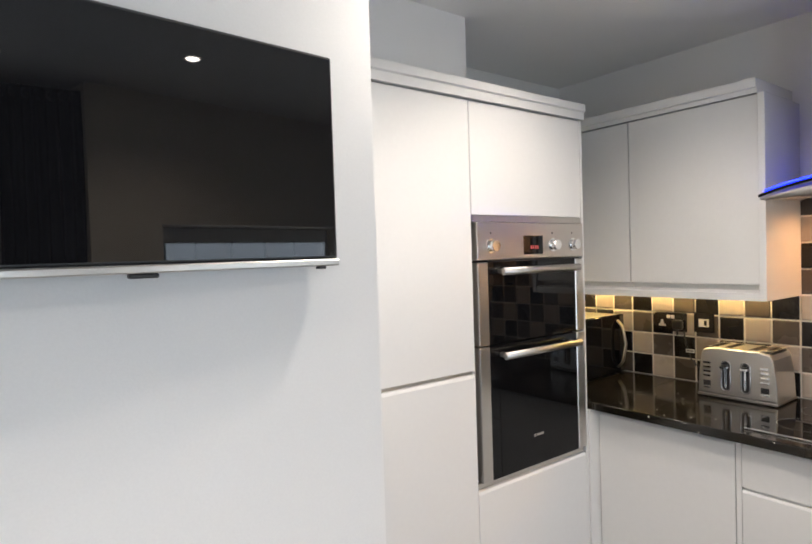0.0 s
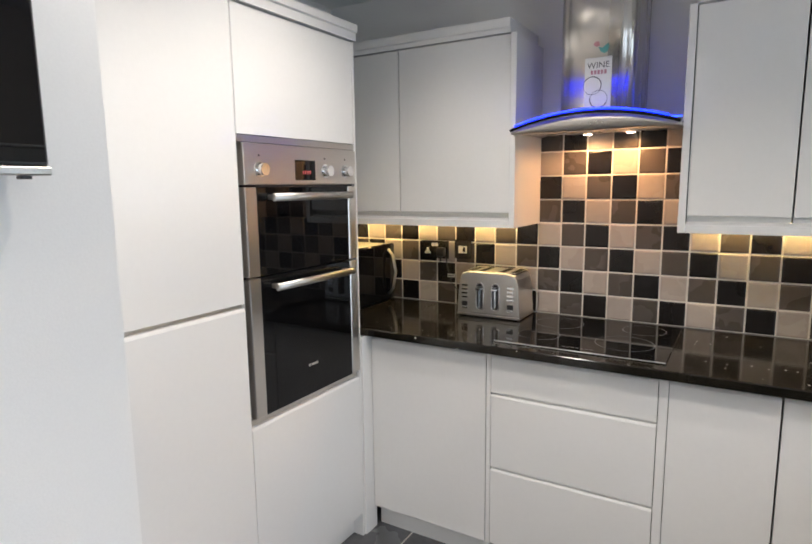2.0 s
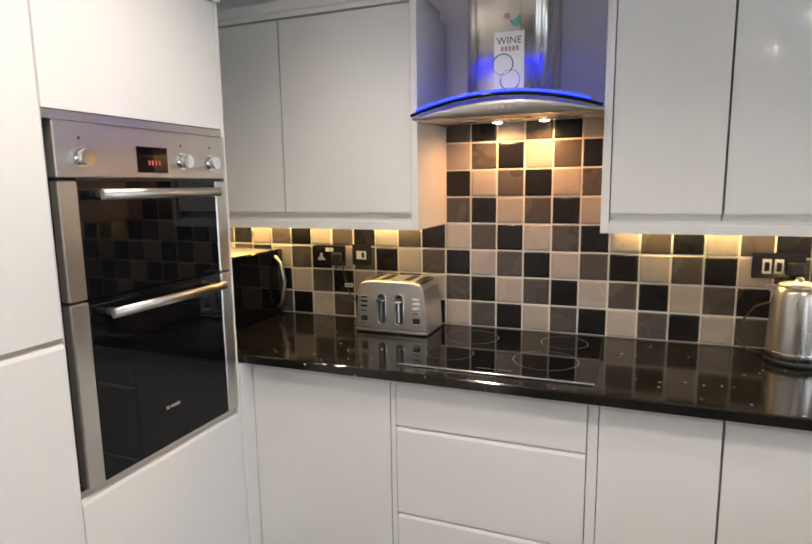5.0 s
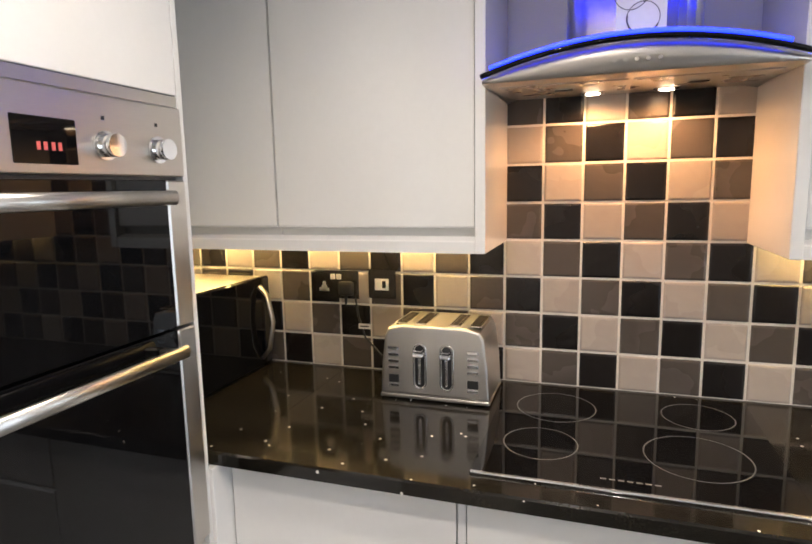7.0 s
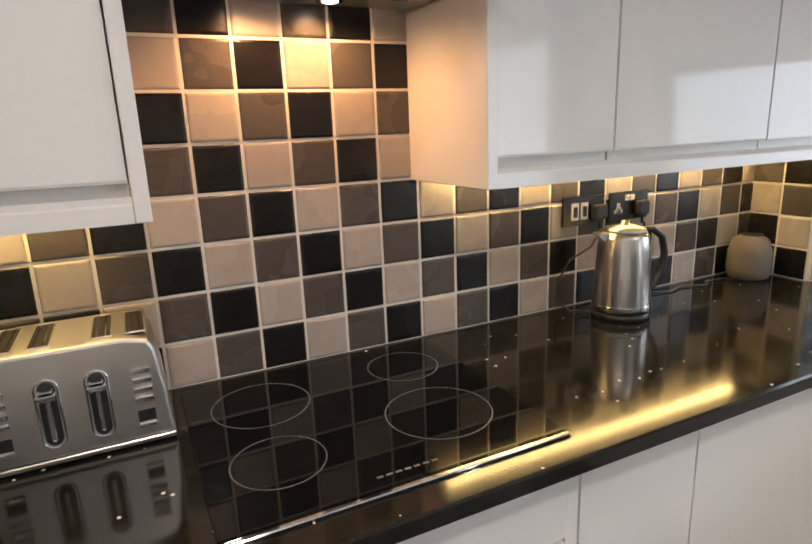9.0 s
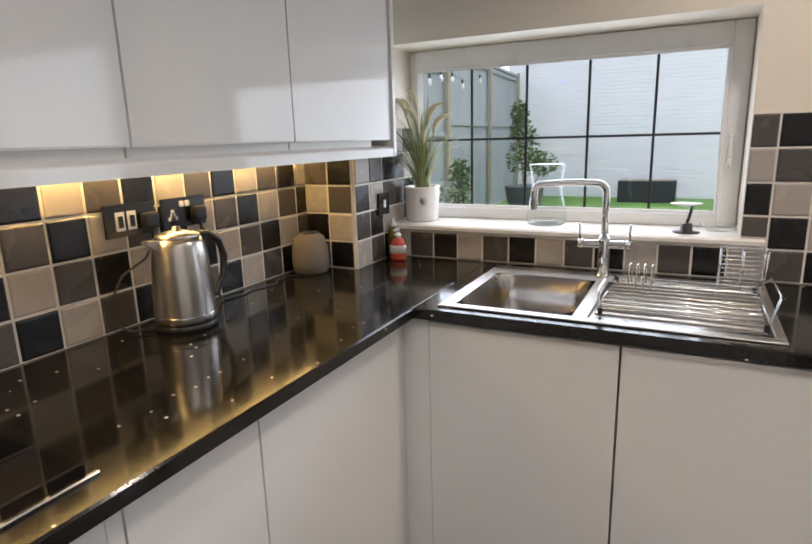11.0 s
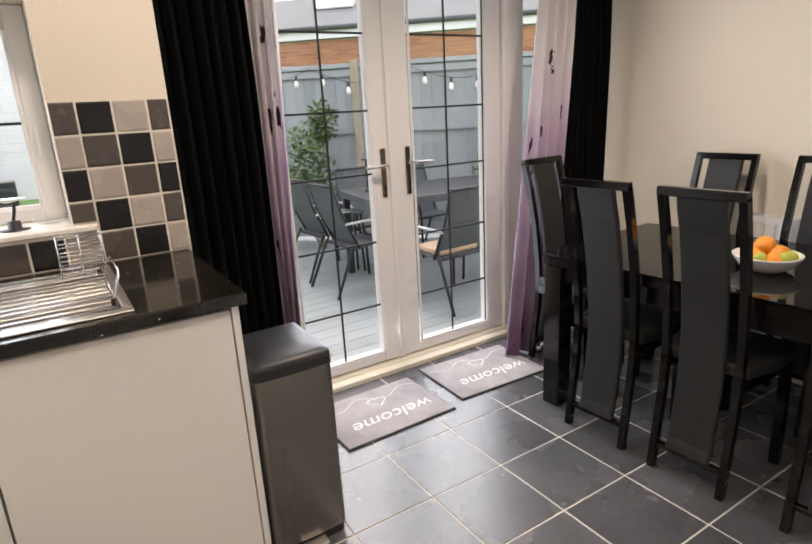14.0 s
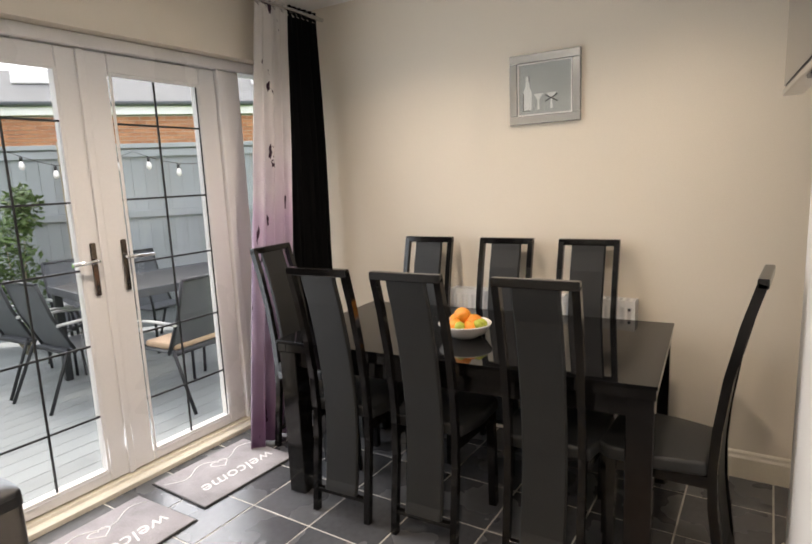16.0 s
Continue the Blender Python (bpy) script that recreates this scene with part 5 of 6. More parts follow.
chair = chair_master()
SEATS = [(-0.470, 0.262, 93), (-1.385, -0.70, -86), (-1.40, -0.255, -87), (-1.415, 0.155, -87), (-0.90, -1.305, 3), (-0.755, 0.812, 177)]
chair.matrix_basis = pose(-0.425, -0.585, 0, 0, 0, 94)
copy_thing(chair, pose(-0.440, -0.195, 0, 0, 0, 93))
for x, y, a in SEATS:
    copy_thing(chair, pose(x, y, 0, 0, 0, a))


def dining_table():
    t = thing("dining_table", (-0.927, -0.193, 0), "gloss black dining table with black glass top", "table", rz=4.2)
    hx, hy = 0.412, 0.768
    part("glass_top", bx((-hx, -hy, 0.703), (hx, hy, 0.715), 0.002, 2), BLACK_GLASS, t, "black glass top")
    part("frame", boxes(((-hx + 0.004, -hy + 0.004, 0.665), (hx - 0.004, -hy + 0.05, 0.7025)), ((-hx + 0.004, hy - 0.05, 0.665), (hx - 0.004, hy - 0.004, 0.7025)), ((-hx + 0.004, -hy + 0.05, 0.665), (-hx + 0.05, hy - 0.05, 0.7025)), ((hx - 0.05, -hy + 0.05, 0.665), (hx - 0.004, hy - 0.05, 0.7025)), bevel=0.002), GLOSS_BLACK, t)
    part("apron", boxes(((-hx + 0.03, -hy + 0.09, 0.595), (-hx + 0.05, hy - 0.09, 0.664)), ((hx - 0.05, -hy + 0.09, 0.595), (hx - 0.03, hy - 0.09, 0.664)), ((-hx + 0.09, -hy + 0.03, 0.595), (hx - 0.09, -hy + 0.05, 0.664)), ((-hx + 0.09, hy - 0.05, 0.595), (hx - 0.09, hy - 0.03, 0.664))), GLOSS_BLACK, t)
    for sx in (-1, 1):
        for sy in (-1, 1):
            cx, cy = sx * (hx - 0.052), sy * (hy - 0.052)
            part("leg", bx((cx - 0.043, cy - 0.043, 0.0), (cx + 0.043, cy + 0.043, 0.664), 0.003), GLOSS_BLACK, t)


dining_table()


def fruit_bowl():
    b = thing("fruit_bowl", (-0.85, -0.20, 0.7155), "white china bowl on the dining table", "bowl")
    part("bowl", lathe([(0.055, 0), (0.06, 0.004), (0.09, 0.02), (0.112, 0.055), (0.113, 0.060), (0.108, 0.060), (0.085, 0.026), (0.05, 0.014), (0.001, 0.012)], 48), CERAMIC, b)
    part("footring", lathe([(0.05, -0.0003), (0.055, 0.0), (0.052, 0.006), (0.05, 0.006)], 32), CERAMIC, b)
    fruit = [(0.0, 0.03, 0.062, 0.037, ORANGE, "orange"), (-0.02, -0.045, 0.058, 0.036, ORANGE, "orange"), (0.05, -0.02, 0.052, 0.034, ORANGE, "orange"), (0.045, 0.045, 0.050, 0.032, ORANGE, "orange"), (-0.055, 0.02, 0.052, 0.033, ORANGE, "orange"),
             (0.012, -0.005, 0.092, 0.036, ORANGE, "orange"), (0.03, 0.075, 0.062, 0.024, LIME, "lime"), (0.072, 0.012, 0.060, 0.022, LIME, "lime"), (0.0, 0.078, 0.06, 0.024, LIME, "lime")]
    for x, y, z, r, m, n in fruit:
        f = thing(n, (-0.85 + x, -0.20 + y, 0.7155 + z - r), "ripe bright orange in the white bowl" if n == "orange" else "small green lime in the white bowl", "fruit", "fruit in the bowl")
        part("peel", lathe([(r * math.sin(math.pi * i / 12), r - r * 0.95 * math.cos(math.pi * i / 12)) for i in range(13)], 20), m, f)
        part("stalk", lathe([(0.004, 0), (0.003, 0.002), (0.001, 0.0025)], 8, (0, 0, 1.945 * r)), LIME, f)


fruit_bowl()


def radiator():
    r = thing("radiator", (-1.49, -0.11, 0.15), "white panel radiator under the picture", "radiator")
    y0, y1, z0, z1 = -0.585, 0.37, 0.20, 0.785
    n = 27
    outline = []
    for i in range(n * 4):
        y = y0 + (y1 - y0) * i / (n * 4 - 1)
        outline.append((-1.452 + (0.006 if (i % 4) in (1, 2) else 0.0), y))
    part("panel", extrude(outline + [(-1.466, y1), (-1.466, y0)], "z", z0, z1 - 0.03), WHITE_PLASTIC, r, world=True)
    part("rear_panel", bx((-1.52, y0, z0), (-1.505, y1, z1 - 0.03)), WHITE_PLASTIC, r, world=True)
    part("top_grille", boxes(((-1.525, y0, z1 - 0.03), (-1.448, y1, z1 - 0.026)), ((-1.452, y0, z1 - 0.026), (-1.448, y1, z1)), ((-1.525, y0, z1 - 0.026), (-1.521, y1, z1)), *[((-1.521, y0 + (y1 - y0) * k / 30, z1 - 0.008), (-1.452, y0 + (y1 - y0) * k / 30 + 0.012, z1 - 0.003)) for k in range(30)]), WHITE_PLASTIC, r, world=True)
    for y in (y0, y1 - 0.004):
        part("end_cover", bx((-1.525, y, z0), (-1.446, y + 0.004, z1 + 0.001), 0.001), WHITE_PLASTIC, r, world=True)
    for y in (y0 + 0.05, y1 - 0.05):
        part("pipe", tube([(-1.49, y, 0.0), (-1.49, y, z0 + 0.01)], 0.0075, 10), CHROME, r, world=True)
    part("vent_screw", disc_x(-1.4475, 0.345, 0.745, 0.007, 0.006, 12), CHROME, r, world=True)


radiator()


def picture():
    p = thing("picture", (-1.527, -0.078, 1.625), "silver-framed grey picture of a bottle and glasses", "picture")
    y0, y1, z0, z1 = -0.255, 0.098, 1.622, 1.952
    x = -1.528
    part("frame", boxes(((x, y0, z0), (x + 0.018, y1, z0 + 0.042)), ((x, y0, z1 - 0.042), (x + 0.018, y1, z1)), ((x, y0, z0 + 0.042), (x + 0.018, y0 + 0.042, z1 - 0.042)), ((x, y1 - 0.042, z0 + 0.042), (x + 0.018, y1, z1 - 0.042)), bevel=0.004), SILVER, p, world=True)
    part("bead", boxes(((x + 0.001, y0 + 0.042, z0 + 0.042), (x + 0.013, y1 - 0.042, z0 + 0.048)), ((x + 0.001, y0 + 0.042, z1 - 0.048), (x + 0.013, y1 - 0.042, z1 - 0.042)), ((x + 0.001, y0 + 0.042, z0 + 0.048), (x + 0.013, y0 + 0.048, z1 - 0.048)), ((x + 0.001, y1 - 0.048, z0 + 0.048), (x + 0.013, y1 - 0.042, z1 - 0.048))), CERAMIC, p, world=True)
    q = part("print", bx((x, y0 + 0.048, z0 + 0.048), (x + 0.006, y1 - 0.048, z1 - 0.048)), PRINT_GREY, p, "grey glazed print", world=True)
    b = x + 0.0062
    part("printed_bottle", extrude([(-0.185, 1.69), (-0.145, 1.69), (-0.143, 1.775), (-0.155, 1.80), (-0.157, 1.85), (-0.173, 1.85), (-0.175, 1.80), (-0.187, 1.775)], "x", b, b + 0.0006), PAPER, q)
    part("printed_shadow", boxes(((b + 0.0007, -0.187, 1.688), (b + 0.001, -0.183, 1.77)), ((b + 0.0007, -0.158, 1.82), (b + 0.001, -0.154, 1.852)), ((b + 0.0007, -0.185, 1.686), (b + 0.001, -0.150, 1.690))), PRINT_DARK, q)
    for y in (-0.11, -0.045):
        part("printed_glass", extrude([(y - 0.006, 1.69), (y + 0.006, 1.69), (y + 0.004, 1.735), (y + 0.024, 1.765), (y - 0.024, 1.765), (y - 0.004, 1.735)], "x", b, b + 0.0006), PAPER, q)
    part("printed_cross", add(tube([(b + 0.001, -0.075, 1.725), (b + 0.001, -0.015, 1.755)], 0.003, 5), tube([(b + 0.001, -0.075, 1.755), (b + 0.001, -0.015, 1.722)], 0.003, 5)), PRINT_DARK, q)
    gl = part("glazing", bx((x + 0.0085, y0 + 0.044, z0 + 0.044), (x + 0.0105, y1 - 0.044, z1 - 0.044)), GLASS, p, world=True)
    gl.visible_shadow = False


picture()


def drape(name, path_top, path_bot, z0, z1, folds, depth, mat, label, seed):
    c = thing(name, (path_bot[0][0], path_bot[0][1], z0), label, "curtain", "curtains")
    rng, nu, nv = random.Random(seed), folds * 10 + 1, 26
    ph = [rng.uniform(-0.5, 0.5) for _ in range(folds + 2)]
    bm, grid = bmesh.new(), []
    for j in range(nv):
        t = j / (nv - 1)
        row = []
        for i in range(nu):
            u = i / (nu - 1)
            k = 0.35 + 0.65 * min(1, t * 3)
            ax = path_top[0][0] + (path_top[1][0] - path_top[0][0]) * u
            ay = path_top[0][1] + (path_top[1][1] - path_top[0][1]) * u
            bxx = path_bot[0][0] + (path_bot[1][0] - path_bot[0][0]) * u
            by = path_bot[0][1] + (path_bot[1][1] - path_bot[0][1]) * u
            wv = math.sin(u * folds * 2 * math.pi + ph[int(u * folds)] * 0.6 * math.sin(t * 3)) + 0.3 * math.sin(u * folds * 5.1 + 2 + t * 1.5)
            row.append(bm.verts.new((ax + (bxx - ax) * t + 0.004 * math.sin(t * 9 + i), ay + (by - ay) * t + depth * k * wv, z1 + (z0 - z1) * t)))
        grid.append(row)
    for A, B in zip(grid, grid[1:]):
        for i in range(nu - 1):
            bm.faces.new((A[i], A[i + 1], B[i + 1], B[i])).smooth = True
    bmesh.ops.solidify(bm, geom=bm.faces[:], thickness=0.003)
    part("cloth", bm, mat, c, world=True)
    for f in range(folds):
        u = (f + 0.5) / folds
        x = path_top[0][0] + (path_top[1][0] - path_top[0][0]) * u
        y = path_top[0][1] + (path_top[1][1] - path_top[0][1]) * u
        part("eyelet", tube([(x + 0.022 * math.cos(a * math.pi / 8), y, z1 - 0.035 + 0.022 * math.sin(a * math.pi / 8)) for a in range(16)], 0.004, 6, closed=True), CHROME, c, world=True)


drape("curtain", ((0.903, -1.33), (0.575, -1.40)), ((0.893, -1.33), (0.56, -1.40)), 0.02, 2.36, 7, 0.030, BLACK_CLOTH, "heavy black velvet curtain gathered in folds", 1)
drape("curtain", ((0.575, -1.42), (0.415, -1.46)), ((0.56, -1.42), (0.485, -1.44)), 0.02, 2.36, 4, 0.022, PURPLE, "purple patterned satin curtain hanging beside the doors", 2)
drape("curtain", ((-1.22, -1.42), (-0.985, -1.42)), ((-1.00, -1.38), (-0.645, -1.36)), 0.01, 2.36, 4, 0.024, PURPLE, "purple patterned satin curtain flaring onto the floor", 3)
drape("curtain", ((-1.475, -1.44), (-1.185, -1.44)), ((-1.46, -1.43), (-1.10, -1.43)), 0.02, 2.36, 7, 0.028, BLACK_CLOTH, "heavy black velvet curtain beside the dining wall", 4)
pole = thing("curtain_pole", (-0.3, -1.42, 2.325), "chrome curtain pole over the french doors", "curtain pole")
part("rod", tube([(-1.51, -1.42, 2.325), (0.93, -1.40, 2.325)], 0.012, 12), CHROME, pole, world=True)
for x in (-1.3, -0.3, 0.7):
    part("bracket", bx((x - 0.008, -1.579, 2.315), (x + 0.008, -1.41, 2.335), 0.002), CHROME, pole, world=True)


def bin_():
    b = thing("pedal_bin", (0.785, -0.86, 0), "brushed steel pedal bin with black domed lid", "bin")
    corner = [k * math.pi / 10 for k in range(6)]
    out = [(0.662, -1.0), (0.908, -1.0)] + [(0.886 + 0.022 * math.cos(a), -0.724 + 0.022 * math.sin(a)) for a in corner] + [(0.785, -0.699)] + [(0.684 - 0.022 * math.sin(a), -0.724 + 0.022 * math.cos(a)) for a in corner]
    def ring(s):
        return [(0.785 + (x - 0.785) * s, -0.86 + (y + 0.86) * s) for x, y in out]
    part("base", extrude(ring(0.97), "z", 0.0, 0.03), BLACK_PLASTIC, b, world=True)
    part("body", extrude(ring(1.0), "z", 0.0305, 0.612), BIN_STEEL, b, world=True)
    part("collar", extrude(ring(1.015), "z", 0.6125, 0.640), BLACK_PLASTIC, b, "black collar", world=True)
    lid = bmesh.new()
    layers = [(1.012, 0.6405), (1.005, 0.650), (0.98, 0.656), (0.80, 0.664), (0.4, 0.668)]
    rows = [[lid.verts.new((x, y, z)) for x, y in ring(s)] for s, z in layers]
    for A, B in zip(rows, rows[1:]):
        for j in range(len(A)):
            lid.faces.new((A[j], A[(j + 1) % len(A)], B[(j + 1) % len(A)], B[j])).smooth = True
    lid.faces.new(rows[-1])
    bmesh.ops.recalc_face_normals(lid, faces=lid.faces[:])
    part("lid", lid, BLACK_PLASTIC, b, "black domed lid", world=True)
    part("pedal", bx((0.745, -0.705, 0.008), (0.825, -0.66, 0.022), 0.004), STEEL_H, b, world=True)


bin_()


def door_mat(x0, x1, y0, y1, a):
    cx, cy = (x0 + x1) / 2, (y0 + y1) / 2
    hx, hy = (x1 - x0) / 2, (y1 - y0) / 2
    m = thing("door_mat", (cx, cy, 0.0015), "grey door mat with white welcome lettering", "door mat", "door mats", rz=a)
    part("backing", bx((-hx, -hy, 0), (hx, hy, 0.004), 0.001), RUBBER, m)
    pile = part("carpet_face", bx((-hx + 0.006, -hy + 0.006, 0.0042), (hx - 0.006, hy - 0.006, 0.009), 0.002), MAT_GREY, m)
    txt = bpy.data.curves.new("lettering", "FONT")
    txt.body, txt.size, txt.align_x, txt.extrude, txt.shear = "welcome", 0.115, "CENTER", 0.0004, 0.3
    txt.materials.append(MAT_WHITE)
    o = new("lettering", txt)
    o.parent = pile
    o.matrix_basis = pose(-0.03, hy - 0.165, 0.0096)
    def heart(t):
        return 0.045 * math.sin(t) ** 3 * 1.0, 0.0026 * (13 * math.cos(t) - 5 * math.cos(2 * t) - 2 * math.cos(3 * t) - math.cos(4 * t))
    pts = [(-0.02 + heart(k * math.pi / 20)[0], -0.075 - heart(k * math.pi / 20)[1], 0.0095) for k in range(40)]
    part("heart", tube(pts, (0.0035, 0.0012), 5, closed=True), MAT_WHITE, pile)
    swash = [(-hx + 0.02 + (2 * hx - 0.04) * k / 24, -0.115 - 0.03 * math.sin(k * 0.55), 0.0095) for k in range(25)]
    part("swash", tube(swash, (0.003, 0.0012), 5), MAT_WHITE, pile)


door_mat(-0.100, 0.462, -1.505, -1.098, 1)
door_mat(-0.728, -0.178, -1.535, -1.135, -2)

# a fitting for every lamp, the guessed and the added one too
for dx, dy in DOWNLIGHTS:
    d = thing("downlight", (dx, dy, ZC - 0.006), "small recessed white ceiling downlight", "light", "ceiling downlights")
    part("bezel", lathe([(0.030, 0), (0.042, 0), (0.042, 0.0055), (0.030, 0.0055)], 28), WHITE_PLASTIC, d)
    part("bulb", lathe([(0.001, -0.004), (0.024, -0.003), (0.028, -0.0004), (0.001, -0.0003)], 24), SPOT_GLOW, d)


# ---- garden ----
GZ = -0.20
solid("ground", boxes(((-400, -400, GZ - 0.5), (400, 400, GZ - 0.035))), LAWN, "grass ground reaching to the horizon", "ground")
rng = random.Random(11)


def planks(parent, name, mat, spans, y0, y1, z0, z1):
    for a, b in spans:
        part(name, bx((a, y0, z0), (b, y1, z1), 0.003), mat, parent, world=True)


deck = thing("patio_deck", (0, -3.5, GZ), "pale grey deck boards outside the doors", "decking", kind="structure")
part("bearer", bx((-4.2, -6.2, GZ - 0.034), (3.4, -1.84, GZ - 0.027)), GARDEN_METAL, deck, world=True)
for k in range(29):
    y = -1.84 - k * 0.150
    part("deck_board", bx((-4.2, y - 0.145, GZ - 0.026), (3.4, y, GZ), 0.002), DECK, deck, world=True)


def fence(p0, p1, top, label, n_post=4):
    """Close-boarded fence between two points: boards, rails, posts and a capping."""
    a, b = Vector((*p0, 0)), Vector((*p1, 0))
    d = (b - a)
    ln = d.length
    f = thing("fence", (p0[0], p0[1], GZ), label, "fence", "garden fences", rz=math.degrees(math.atan2(d.y, d.x)))
    n = int(ln / 0.125)
    h = top - GZ
    step = ln / n
    sheet_boards = [bx((i * step, 0.0, 0.05), (i * step + step - 0.002, 0.016, h - 0.05), 0.002) for i in range(n)]
    for bm in sheet_boards:
        part("board", bm, FENCE_PAINT, f)
    for z in (0.25, h * 0.62, h - 0.14):
        part("rail", bx((0, -0.035, z), (ln, -0.001, z + 0.075), 0.003), FENCE_PAINT, f)
    part("capping", bx((0, -0.05, h - 0.048), (ln, 0.04, h), 0.004), FENCE_PAINT, f)
    for i in range(n_post):
        x = ln * i / (n_post - 1)
        part("post", bx((x - 0.045, -0.085, 0), (x + 0.045, -0.036, h + 0.03), 0.004), POST_WOOD, f)
    return f


fence((-0.35, -6.75), (-3.6, -4.0), 1.87, "grey painted garden fence behind the patio set", 3)
fence((4.3, -2.2), (4.62, -6.9), 2.36, "grey painted garden fence with wooden posts beside the patio", 4)
fence((4.625, -6.95), (4.95, -11.58), 2.62, "taller grey painted garden fence with wooden posts beside the lawn", 3)


def bulbs(pts, label):
    s = thing("festoon_lights", pts[0], label, "string lights")
    wire = []
    for a, b in zip(pts, pts[1:]):
        for k in range(8):
            t = k / 8
            wire.append((a[0] + (b[0] - a[0]) * t, a[1] + (b[1] - a[1]) * t, a[2] + (b[2] - a[2]) * t - 0.16 * math.sin(math.pi * t)))
    part("wire", tube(wire, 0.004, 5), BLACK_PLASTIC, s, world=True)
    for p in wire[1::2]:
        c = part("socket", tube([(p[0], p[1], p[2]), (p[0], p[1], p[2] - 0.05)], 0.016, 8), BLACK_PLASTIC, s, world=True)
        part("bulb", lathe([(0.014, -0.05), (0.026, -0.08), (0.030, -0.105), (0.022, -0.13), (0.001, -0.14)], 12, p), CERAMIC, c)


bulbs([(-0.5, -6.45, 1.78), (-1.5, -5.6, 1.83), (-2.4, -4.84, 1.78), (-3.3, -4.1, 1.81)], "string of clear festoon bulbs along the fence")
bulbs([(4.15, -3.0, 2.24), (4.30, -4.8, 2.30), (4.45, -6.6, 2.28), (4.62, -8.6, 2.42)], "string of clear festoon bulbs beside the lawn")


def leaf_crown(name, base, blobs, count, size, label, category, trunk_top, seed, mat=LEAF):
    """A shrub: stems and a crown of many separate leaves round several clumps."""
    r = random.Random(seed)
    s = thing(name, base, label, category, "garden shrubs")
    for k in range(5):
        b = blobs[k % len(blobs)]
        part("stem", tube([(r.uniform(-0.05, 0.05), r.uniform(-0.05, 0.05), 0), (b[0] * 0.5, b[1] * 0.5, b[2] * 0.5), (b[0], b[1], b[2])], 0.012, 6, rs=[1, 0.7, 0.3]), POST_WOOD, s)
    verts, faces = [], []
    for i in range(count):
        b = blobs[r.randrange(len(blobs))]
        v = Vector((r.gauss(0, 1), r.gauss(0, 1), r.gauss(0, 1))).normalized() * (r.random() ** 0.4)
        c = Vector((b[0] + v.x * b[3], b[1] + v.y * b[3], b[2] + v.z * b[4]))
        t1 = Vector((r.gauss(0, 1), r.gauss(0, 1), r.gauss(0, 0.6))).normalized()
        t2 = t1.cross(Vector((r.gauss(0, 1), r.gauss(0, 1), 1.2))).normalized()
        L_, W_ = size * r.uniform(0.6, 1.3), size * r.uniform(0.3, 0.5)
        n0 = len(verts)
        up = t1.cross(t2) * (W_ * 0.35)
        verts += [tuple(c - t1 * L_), tuple(c + t2 * W_ + up), tuple(c + t1 * L_), tuple(c - t2 * W_ + up)]
        faces += [(n0, n0 + 1, n0 + 2), (n0, n0 + 2, n0 + 3)]
    me = bpy.data.meshes.new("crown")
    me.from_pydata(verts, [], faces)
    me.materials.append(mat)
    o = new("crown", me)
    o.parent = s
    return s


leaf_crown("climbing_shrub", (-1.35, -5.35, GZ), [(0, 0, 0.7, 0.32, 0.5), (0.1, 0.1, 1.15, 0.25, 0.35), (-0.1, 0.1, 1.45, 0.18, 0.25), (0.4, 0.1, 0.75, 0.3, 0.3)], 1500, 0.045, "leafy green climbing shrub against the grey fence", "shrub", 1.0, 1)
leaf_crown("climbing_shrub", (-2.95, -4.2, GZ), [(0, 0, 0.7, 0.2, 0.5), (0, 0.05, 1.3, 0.15, 0.3)], 700, 0.04, "slim green climbing shrub at the fence end", "shrub", 1.0, 2)
leaf_crown("garden_shrub", (3.35, -4.5, GZ), [(0, 0, 0.5, 0.35, 0.4), (0.2, 0.1, 0.9, 0.25, 0.3), (0.1, 0, 1.15, 0.12, 0.25)], 1100, 0.04, "loose green shrub growing beside the lawn fence", "shrub", 1.0, 3)
leaf_crown("potted_tree", (3.75, -8.0, 0.10), [(0, 0, 0.95, 0.30, 0.28), (0.05, 0, 1.3, 0.22, 0.25), (0.1, 0, 1.6, 0.14, 0.2), (-0.25, 0, 0.85, 0.25, 0.2)], 1100, 0.05, "small bushy tree standing in a grey tub", "tree", 1.0, 4)
tub = thing("planter_tub", (3.75, -8.0, 0.10), "round grey garden tub holding a small tree", "planter")
part("tub", lathe([(0.20, 0), (0.22, 0.02), (0.30, 0.5), (0.31, 0.52), (0.27, 0.52), (0.001, 0.5)], 24), SLING, tub)

lawn = thing("lawn", (1.5, -9, GZ), "bright green raised lawn before the white wall", "lawn", kind="structure")
part("turf", bx((-2.6, -11.6, GZ), (5.0, -7.0, 0.10), 0.03, 2), LAWN, lawn, world=True)
part("lawn_edging", bx((-2.6, -7.0, GZ), (4.6, -6.94, 0.08), 0.004), POST_WOOD, lawn, world=True)
trough = thing("planter_trough", (2.2, -10.9, 0.10), "black rectangular planter trough on the lawn", "planter")
part("trough", boxes(((-0.5, -0.2, 0), (0.5, 0.2, 0.40)), bevel=0.01), GARDEN_METAL, trough)
part("soil", bx((-0.47, -0.17, 0.4002), (0.47, 0.17, 0.41)), POST_WOOD, trough)


